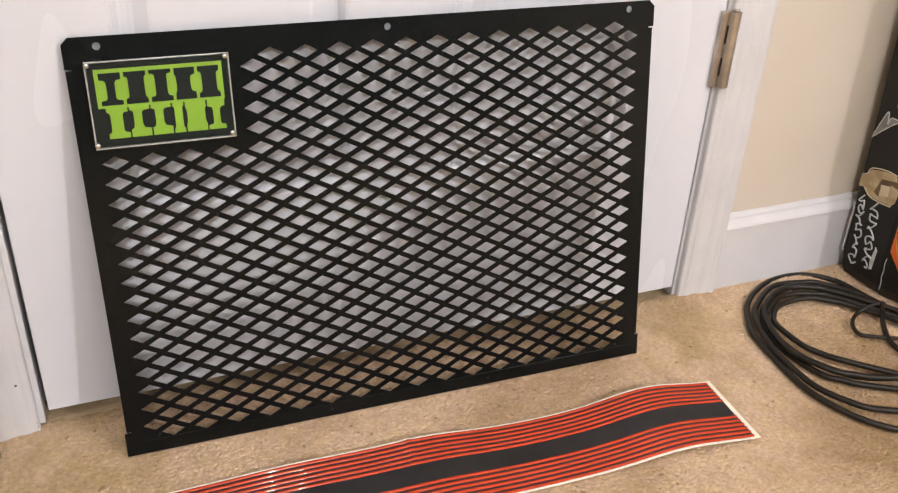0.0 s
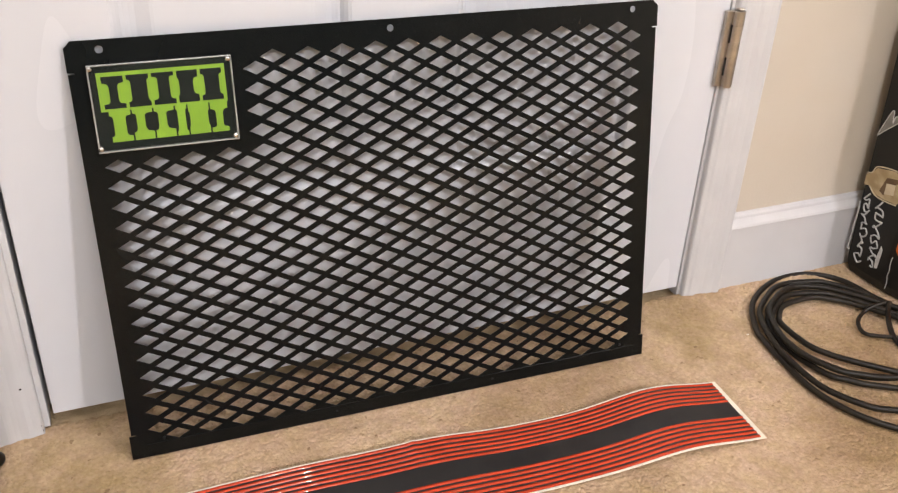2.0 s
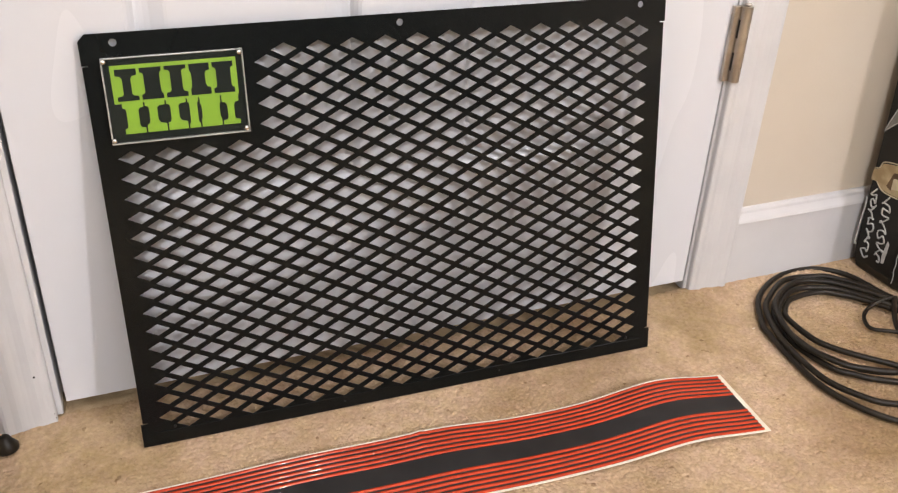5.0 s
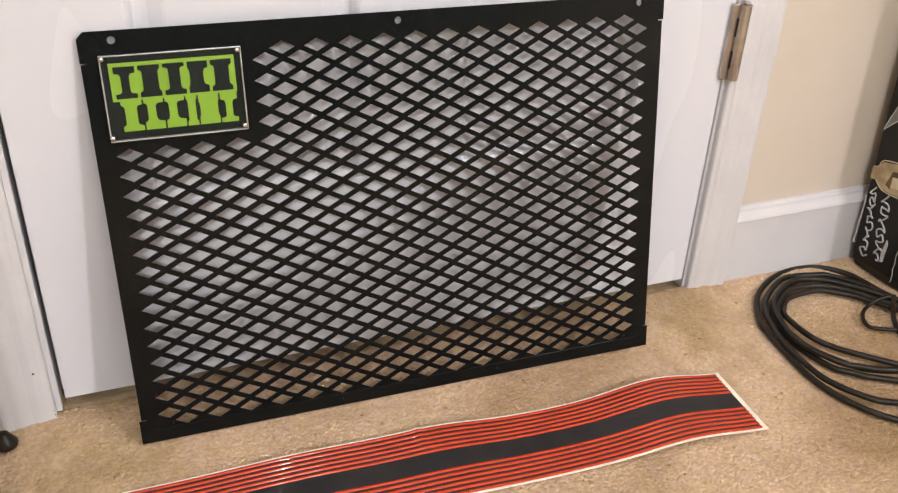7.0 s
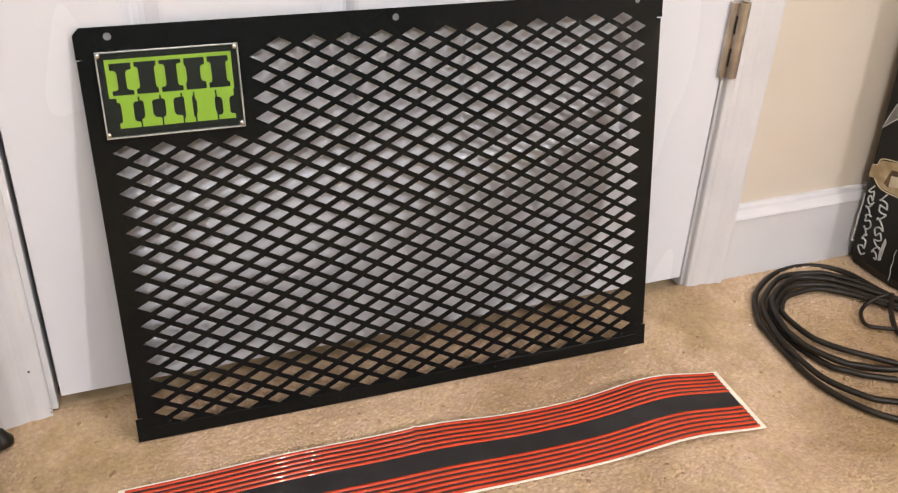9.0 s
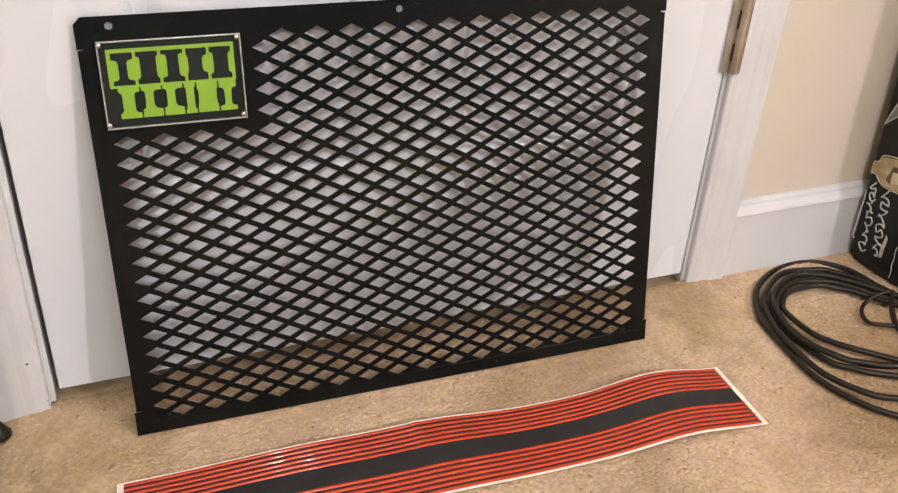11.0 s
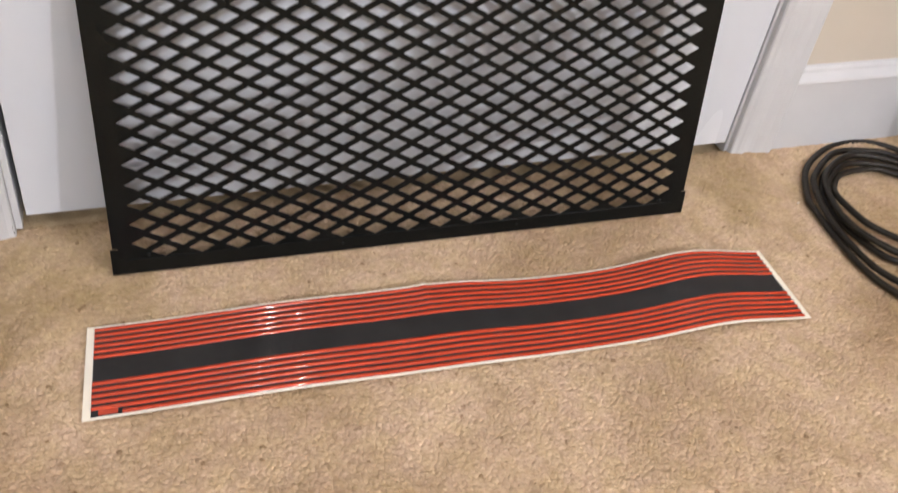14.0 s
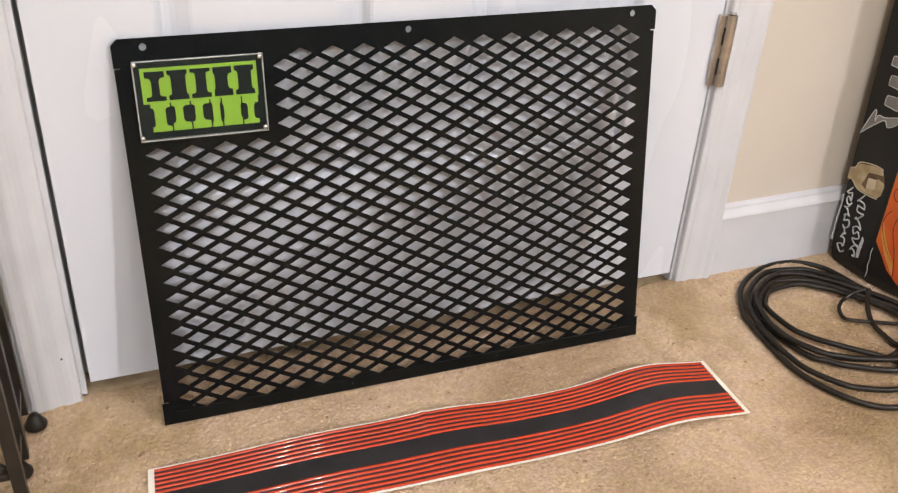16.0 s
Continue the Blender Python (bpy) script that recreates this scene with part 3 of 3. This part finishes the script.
def strip_bm(s0, s1, q0, q1, lift, dome=0.0, across=1, along=110, thick=0.0):
    bm = bmesh.new()
    rows = []
    for i in range(along + 1):
        s = s0 + (s1 - s0) * i / along
        row = []
        for k in range(across + 1):
            f = k / across
            p = sheet(s, q0 + (q1 - q0) * f)
            p.z += lift + dome * 4 * f * (1 - f)
            row.append(bm.verts.new(p))
        rows.append(row)
    for a, b in zip(rows, rows[1:]):
        for k in range(across):
            bm.faces.new((a[k], a[k + 1], b[k + 1], b[k]))
    if thick:
        low = [[bm.verts.new(v.co - Vector((0, 0, thick))) for v in row] for row in rows]
        for a, b in zip(low, low[1:]):
            for k in range(across):
                bm.faces.new((a[k], b[k], b[k + 1], a[k + 1]))
        for hi, lo in ((rows[0], low[0]), (rows[-1], low[-1]), ([w[0] for w in rows], [w[0] for w in low]), ([w[-1] for w in rows], [w[-1] for w in low])):
            for k in range(len(hi) - 1):
                bm.faces.new((hi[k], hi[k + 1], lo[k + 1], lo[k]))
    return bm


decal = empty("decal_sheet", D2, "red and black striped vinyl decal sheet lying on carpet", "decal")
part("backing", strip_bm(0, 1, 0, 1, 0.0, 0, 6, 110, 0.0004), PAPER, decal, "white backing paper")
part("black_layer", strip_bm(0.0095, 0.9905, 0.024, 0.976, 0.0004, 0, 6), VINYL_BLACK, decal, "matt black vinyl", True)
QA, QB, QC, QD = 0.024, 0.372, 0.617, 0.976
for qa, qb in ((QA, QB), (QC, QD)):
    pitch = (qb - qa + 0.021) / 6
    for i in range(6):
        first = 0.0095 if not (qa == QC and i == 5) else 0.045
        part("stripe", strip_bm(first, 0.9905, qa + pitch * i, qa + pitch * i + pitch - 0.021, 0.00055, 0.00092, 8), RED, decal, "glossy red vinyl stripe", True)
part("stripe_end", strip_bm(0.018, 0.040, 0.90, 0.965, 0.0006, 0.0002, 3, 6), RED, decal, "", True)

# ---- the coiled cable ----
cable = empty("cable_coil", (0.92, -0.17, 0), "loosely coiled black rubber cable lying on carpet", "cable")
CR = 0.0037


def cable_turn(flat, z, lift=0.0):
    """One closed turn lying at height z, bending over its neighbours by lift."""
    path = [(x, y, z + lift * (0.5 + 0.5 * math.sin(1.9 * k))) for k, (x, y) in enumerate(flat)]
    part("turn", tube_bm(smooth_path(path, True, 10), CR, True, 12), RUBBER, cable, "", True)


cable_turn([(1.026, -0.141), (1.014, -0.095), (1.000, -0.043), (0.963, -0.016), (0.906, -0.018), (0.849, -0.051), (0.815, -0.101), (0.808, -0.128), (0.803, -0.166),
            (0.801, -0.219), (0.813, -0.263), (0.839, -0.301), (0.872, -0.319), (0.940, -0.328), (1.005, -0.300), (1.034, -0.240), (1.036, -0.190)], 0.0040)
cable_turn([(1.020, -0.161), (1.004, -0.098), (0.972, -0.052), (0.950, -0.040), (0.899, -0.036), (0.849, -0.067), (0.830, -0.090), (0.812, -0.136), (0.806, -0.181),
            (0.810, -0.228), (0.832, -0.268), (0.852, -0.284), (0.891, -0.297), (0.950, -0.296), (1.005, -0.262), (1.026, -0.212)], 0.0090, 0.001)
cable_turn([(1.024, -0.150), (0.997, -0.097), (0.980, -0.069), (0.962, -0.050), (0.916, -0.041), (0.867, -0.064), (0.846, -0.085), (0.832, -0.108), (0.824, -0.155),
            (0.836, -0.204), (0.852, -0.223), (0.872, -0.240), (0.925, -0.265), (0.975, -0.262), (1.014, -0.232), (1.030, -0.190)], 0.0044, 0.001)
cable_turn([(1.018, -0.167), (0.981, -0.111), (0.963, -0.086), (0.942, -0.069), (0.894, -0.061), (0.852, -0.086), (0.835, -0.110), (0.827, -0.132), (0.830, -0.176),
            (0.855, -0.217), (0.873, -0.232), (0.896, -0.242), (0.928, -0.246), (0.956, -0.236), (0.996, -0.216), (1.020, -0.192)], 0.0104, 0.001)
cable_turn([(1.013, -0.174), (1.002, -0.145), (0.972, -0.101), (0.952, -0.083), (0.927, -0.071), (0.882, -0.073), (0.859, -0.090), (0.848, -0.110), (0.850, -0.153),
            (0.863, -0.176), (0.881, -0.199), (0.922, -0.240), (0.945, -0.262), (0.985, -0.262), (1.012, -0.225)], 0.0066, 0.0015)
cable_turn([(1.022, -0.158), (0.988, -0.106), (0.966, -0.078), (0.945, -0.060), (0.905, -0.050), (0.858, -0.073), (0.838, -0.098), (0.824, -0.136), (0.822, -0.170),
            (0.842, -0.211), (0.862, -0.228), (0.886, -0.242), (0.940, -0.257), (0.990, -0.242), (1.018, -0.205)], 0.0140, 0.001)
tail = [(1.020, -0.200, 0.012), (0.999, -0.189, 0.006), (0.980, -0.179, 0.005), (0.953, -0.166, 0.005), (0.940, -0.157, 0.005), (0.941, -0.145, 0.005), (0.951, -0.131, 0.005), (0.966, -0.121, 0.006), (0.981, -0.119, 0.012), (1.000, -0.122, 0.018)]
part("tail", tube_bm(smooth_path(tail, False, 10), 0.0026), RUBBER, cable, "", True)
tail = [(1.004, -0.124, 0.018), (0.993, -0.136, 0.012), (0.977, -0.157, 0.008), (0.967, -0.178, 0.0045), (0.963, -0.203, 0.0045), (0.965, -0.224, 0.0045), (0.985, -0.246, 0.008)]
part("tail", tube_bm(smooth_path(tail, False, 10), 0.0034), RUBBER, cable, "", True)

# ---- the printed black case beside the wall ----
CASE = [(1.0270, -0.017), (1.0340, -0.087), (1.063, -0.200), (1.100, -0.240), (1.320, -0.240), (1.320, -0.017)]
CASE_H, CASE_LEAN = 1.02, -0.045
case = empty("instrument_case", (1.2, -0.13, 0), "black upright case printed with silver, gold and flame artwork", "case")


def case_body():
    bm = bmesh.new()
    cx, cy = 1.20, -0.13
    rings = []
    for z, g in ((0.0, 0.955), (0.004, 0.975), (0.014, 0.995), (0.026, 1.0), (0.40, 1.0), (0.98, 1.0), (1.012, 0.99), (CASE_H, 0.965)):
        rings.append([bm.verts.new((cx + (x - cx) * g + CASE_LEAN * z, cy + (y - cy) * g, z + 0.001)) for x, y in CASE])
    for a, b in zip(rings, rings[1:]):
        for k in range(len(CASE)):
            bm.faces.new((a[k], a[(k + 1) % len(CASE)], b[(k + 1) % len(CASE)], b[k]))
    bm.faces.new(rings[0][::-1])
    bm.faces.new(rings[-1])
    up = [e for e in bm.edges if abs(e.verts[0].co.z - e.verts[1].co.z) > 0.005]
    bmesh.ops.bevel(bm, geom=up, offset=0.006, segments=3, affect="EDGES")
    return bm


part("body", case_body(), CASE_BLACK, case, "", False)
# block added out of view to cast the wider shadow on the wall
part("shadow_block", box_bm((1.066, -0.285, 0.43), (1.290, -0.2425, 0.93), 0.022, 3), CASE_BLACK, case)


def face_frame(a, b):
    """A frame on the case's face from corner a to corner b: x along it, y up, z outwards."""
    pa, pb = Vector((*CASE[a], 0.001)), Vector((*CASE[b], 0.001))
    x = (pb - pa).normalized()
    y = Vector((CASE_LEAN, 0, 1))
    y = (y - x * y.dot(x)).normalized()
    z = x.cross(y)
    return Matrix.Translation(pa) @ Matrix((x, y, z)).transposed().to_4x4()


FACE_A, FACE_B = face_frame(0, 1), face_frame(1, 2)


def print_on(face, name, outline, lift, mat, thick=0.0005):
    part(name, prism_bm(outline, thick, face @ pose(0, 0, lift)), mat, case)


def line_on(face, name, points, radius, mat, lift=0.0004):
    part(name, tube_bm(smooth_path([face @ Vector((x, y, lift)) for x, y in points], False, 6), radius, sides=6), mat, case, "", True)


# silver letter-like shapes with pale outlines, high on the narrow face
ARROW = [(0.001, 0.2046), (0.0150, 0.2446), (0.0190, 0.2290), (0.0215, 0.2388), (0.0330, 0.2400), (0.0520, 0.2470), (0.0520, 0.2380), (0.0395, 0.2288), (0.0325, 0.2360), (0.0150, 0.2200)]
print_on(FACE_A, "silver_shape", ARROW, 0.0001, SILVER_INK)
line_on(FACE_A, "outline", ARROW + ARROW[:1], 0.0007, WHITE_INK)
for lo, hi in (((0.026, 0.256), (0.052, 0.270)), ((0.024, 0.283), (0.054, 0.297)), ((0.020, 0.309), (0.052, 0.322)), ((0.022, 0.334), (0.054, 0.350))):
    shape = [(lo[0], lo[1]), (hi[0], lo[1]), (hi[0], hi[1]), (lo[0] + 0.004, hi[1]), (lo[0], hi[1] - 0.004)]
    print_on(FACE_A, "silver_shape", shape, 0.0001, SILVER_INK)
    line_on(FACE_A, "outline", shape + shape[:1], 0.0006, WHITE_INK)
# gold clasp print
print_on(FACE_A, "clasp_print", [(0.001, 0.1500), (0.0091, 0.1543), (0.0141, 0.1640), (0.0369, 0.1700), (0.0517, 0.1700), (0.0599, 0.1492), (0.0589, 0.1352), (0.054, 0.1289), (0.0364, 0.1276), (0.0207, 0.1284), (0.0098, 0.1365), (0.001, 0.1345)], 0.0001, GOLD_INK)
print_on(FACE_A, "clasp_print", [(0.0255, 0.1365), (0.0320, 0.1580), (0.0560, 0.1640), (0.0590, 0.1540), (0.0480, 0.1560), (0.0330, 0.1330)], 0.0006, BROWN_INK, 0.0003)
print_on(FACE_A, "clasp_print", [(0.0337, 0.1507), (0.0466, 0.1538), (0.0476, 0.1391), (0.0338, 0.1354)], 0.0009, CREAM_INK, 0.0004)
print_on(FACE_A, "clasp_print", [(0.0480 + 0.0062 * math.cos(a * math.pi / 6), 0.1400 + 0.0075 * math.sin(a * math.pi / 6)) for a in range(12)], 0.0007, GOLD_INK, 0.0004)
line_on(FACE_A, "outline", [(0.001, 0.1520), (0.0091, 0.1560), (0.0141, 0.1660), (0.0369, 0.1715), (0.0517, 0.1710)], 0.0008, CREAM_INK)
line_on(FACE_A, "outline", [(0.0098, 0.1365), (0.0207, 0.1275), (0.0364, 0.1260), (0.054, 0.1275)], 0.0008, CREAM_INK)
# hand-drawn white strokes, as plain scribble along two lines
scribble = random.Random(4)
for x0, y0, x1, y1, turns, size in ((0.0120, 0.124, 0.0215, 0.024, 7, 0.0060), (0.0330, 0.119, 0.0420, 0.028, 6, 0.0062)):
    stroke, ang = [], 0.0
    for i in range(turns * 7):
        f = i / (turns * 7 - 1)
        ang += scribble.uniform(0.45, 1.35)
        wide, high = scribble.uniform(0.35, 1.2), scribble.uniform(0.2, 0.9)
        stroke.append((x0 + (x1 - x0) * f + size * wide * math.cos(ang), y0 + (y1 - y0) * f + size * high * math.sin(ang * 1.6)))
    line_on(FACE_A, "white_stroke", stroke, 0.0011, WHITE_INK)
line_on(FACE_A, "white_stroke", [(0.0015, 0.1091), (0.0030, 0.0984), (0.0020, 0.0744), (0.0020, 0.0499), (0.0015, 0.0370), (0.0045, 0.0361)], 0.0011, WHITE_INK)
print_on(FACE_A, "white_stroke", [(0.0500, 0.0648), (0.0535, 0.0600), (0.0525, 0.0309), (0.0485, 0.0290), (0.0470, 0.0420)], 0.0001, WHITE_INK)
# worn white edge between the two faces
line_on(FACE_A, "worn_edge", [(0.0700, 0.0576), (0.0690, 0.0480), (0.0703, 0.0383), (0.0695, 0.0290), (0.0714, 0.0193), (0.0710, 0.0090)], 0.0006, WHITE_INK, -0.0006)
# flame artwork on the wide face
print_on(FACE_B, "flame_print", [(0.0010, 0.0700), (0.0010, 0.1860), (0.0300, 0.2300), (0.1000, 0.2600), (0.1000, 0.0300), (0.0600, 0.0180), (0.0455, 0.0230), (0.0272, 0.0355), (0.0121, 0.0559)], 0.0001, ORANGE_INK)
for dx, dy in ((0.0, 0.0), (0.040, 0.012), (0.022, 0.075)):
    print_on(FACE_B, "flame_print", [(0.0030 + dx, 0.1046 + dy), (0.0078 + dx, 0.0905 + dy), (0.0190 + dx, 0.0683 + dy), (0.0340 + dx, 0.0481 + dy), (0.0357 + dx, 0.0315 + dy), (0.0178 + dx, 0.0560 + dy), (0.0060 + dx, 0.0800 + dy)], 0.0006, YELLOW_INK, 0.0003)
    line_on(FACE_B, "flame_line", [(0.0095 + dx, 0.1230 + dy), (0.0035 + dx, 0.1097 + dy), (0.0045 + dx, 0.0930 + dy), (0.0160 + dx, 0.0680 + dy), (0.0330 + dx, 0.0470 + dy)], 0.0007, DARK_RED_INK)
line_on(FACE_B, "flame_line", [(0.0200, 0.1155), (0.0190, 0.0965), (0.0300, 0.0652), (0.0377, 0.0308)], 0.0008, DARK_RED_INK)
line_on(FACE_B, "flame_line", [(0.0120, 0.1600), (0.0060, 0.1532), (0.0060, 0.1444), (0.0118, 0.1381), (0.0180, 0.1440)], 0.0008, DARK_RED_INK)

# ---- the dark iron stand beside the door ----
stand = empty("iron_stand", (-0.12, -0.10, 0), "dark bronze iron stand with round feet, beside the door casing", "stand")
LEG_X, LEG_Y = (-0.0700, -0.2500), (-0.0310, -0.1000, -0.1600)
for x in LEG_X:
    for y in LEG_Y:
        leg = part("leg", box_bm((x - 0.0060, y - 0.0065, 0.016), (x + 0.0060, y + 0.0065, 0.80), 0.0012), IRON, stand)
        part("foot", lathe_bm([(0.0085, 0), (0.0115, 0.002), (0.0118, 0.005), (0.0085, 0.010), (0.0050, 0.017)], pose(x + (0.011 if y > -0.05 else -0.004), y - 0.010, 0.001), 20), RUBBER, leg, "round black foot", True)
for z in (0.050, 0.20, 0.42, 0.78):
    for x in LEG_X:
        for ya, yb in zip(LEG_Y, LEG_Y[1:]):
            part("cross_bar", box_bm((x - 0.004, yb + 0.0066, z - 0.004), (x + 0.004, ya - 0.0066, z + 0.004), 0.001), IRON, stand)
    for y in (LEG_Y[0], LEG_Y[-1]):
        part("cross_bar", box_bm((LEG_X[1] + 0.0061, y - 0.004, z - 0.004), (LEG_X[0] - 0.0061, y + 0.004, z + 0.004), 0.001), IRON, stand)
for y in LEG_Y:
    part("scroll", tube_bm(smooth_path([(-0.079, y, 0.058), (-0.105, y, 0.090), (-0.120, y, 0.125), (-0.108, y, 0.150), (-0.092, y, 0.140), (-0.094, y, 0.120), (-0.106, y, 0.118)], False, 8), 0.0035), IRON, stand, "", True)
    part("brace", tube_bm([(-0.079, y, 0.19), (-0.150, y, 0.012)], 0.0040), IRON, stand)
part("shelf", box_bm((-0.246, -0.156, 0.7845), (-0.080, -0.040, 0.7905), 0.001), IRON, stand)

# a scrap of white lint on the carpet
lint = empty("lint", (0.80, -0.105, 0), "tiny scrap of white lint on the carpet", "lint")
part("scrap", tube_bm(smooth_path([(0.7985, -0.105, 0.0012), (0.800, -0.1062, 0.0020), (0.8015, -0.1045, 0.0012)], False, 4), 0.0006, sides=6), PAPER, lint)

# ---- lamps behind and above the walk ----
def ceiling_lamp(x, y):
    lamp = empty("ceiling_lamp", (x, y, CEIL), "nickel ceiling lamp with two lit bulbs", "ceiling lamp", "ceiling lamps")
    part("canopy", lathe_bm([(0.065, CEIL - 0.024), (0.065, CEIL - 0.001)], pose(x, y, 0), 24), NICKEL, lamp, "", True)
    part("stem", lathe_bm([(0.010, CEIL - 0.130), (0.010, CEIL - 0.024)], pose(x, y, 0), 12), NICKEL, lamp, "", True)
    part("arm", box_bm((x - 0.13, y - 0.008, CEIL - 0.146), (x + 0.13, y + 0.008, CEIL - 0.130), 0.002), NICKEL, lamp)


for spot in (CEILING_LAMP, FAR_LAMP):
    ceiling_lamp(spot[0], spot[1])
# housing for the added fill light, never in view
panel_fill = empty("fill_panel", (WEST_FILL[0], WEST_FILL[1], CEIL), "flat white panel added out of view on the ceiling as soft fill light", "ceiling light")
part("housing", box_bm((WEST_FILL[0] - 0.32, WEST_FILL[1] - 0.22, CEIL - 0.060), (WEST_FILL[0] + 0.32, WEST_FILL[1] + 0.22, CEIL - 0.001), 0.004), TRIM_PAINT, panel_fill)


# ---- carpet pile ----
def carpet_pile(name, xa, xb, ya, yb, pitch, height, seed):
    """Short leaning tufts, each a small lumpy bud."""
    rng = np.random.default_rng(seed)
    gx, gy = np.meshgrid(np.arange(xa, xb, pitch), np.arange(ya, yb, pitch))
    px = (gx + rng.uniform(-0.48, 0.48, gx.shape) * pitch).ravel()
    py = (gy + rng.uniform(-0.48, 0.48, gx.shape) * pitch).ravel()
    lump = np.array([noise.noise(Vector((x * 28, y * 28, 3.1))) + 1.1 * noise.noise(Vector((x * 150, y * 150, 7.7))) for x, y in zip(px, py)])
    n = len(px)
    gather = 0.0075 * np.exp(-((py + 0.012) / 0.022) ** 2) / (1 + np.exp(-(px - 0.74) / 0.02))
    h = height * (0.8 + 0.4 * rng.random(n)) + 0.0008 * lump
    turn = rng.uniform(0, 2 * np.pi, n)
    lean = rng.uniform(0, 0.5, n) * pitch
    way = rng.uniform(0, 2 * np.pi, n)
    fat = pitch * rng.uniform(0.95, 1.35, n)
    foot, top = PILE_BASE + gather + 0.0006 + 0.30 * h, PILE_BASE + gather + 0.0014 + 0.75 * h
    sides = 5
    verts = np.zeros((n, 2 * sides + 1, 3))
    for k in range(sides):
        a = turn + k * 2 * np.pi / sides
        for ring, wide, up, shift in ((0, 1.0, 0.0, 0.0), (sides, 0.62, 0.74, 0.7)):
            verts[:, ring + k] = np.stack([px + wide * fat * np.cos(a) + shift * lean * np.cos(way), py + wide * fat * np.sin(a) + shift * lean * np.sin(way), foot + up * (top - foot)], 1)
    verts[:, 2 * sides] = np.stack([px + lean * np.cos(way), py + lean * np.sin(way), top], 1)
    tris = []
    for k in range(sides):
        nxt = (k + 1) % sides
        tris += [[k, nxt, sides + nxt], [k, sides + nxt, sides + k], [sides + k, sides + nxt, 2 * sides]]
    faces = (np.array(tris)[None] + np.arange(n)[:, None, None] * (2 * sides + 1)).reshape(-1, 3).tolist()
    me = bpy.data.meshes.new(name)
    me.from_pydata(verts.reshape(-1, 3).tolist(), [], faces)
    me.materials.append(PILE)
    me.polygons.foreach_set("use_smooth", [True] * len(me.polygons))
    ob = new(name, me)
    return tagged(ob, "beige cut-pile carpet tufts", "carpet", kind="stuff")


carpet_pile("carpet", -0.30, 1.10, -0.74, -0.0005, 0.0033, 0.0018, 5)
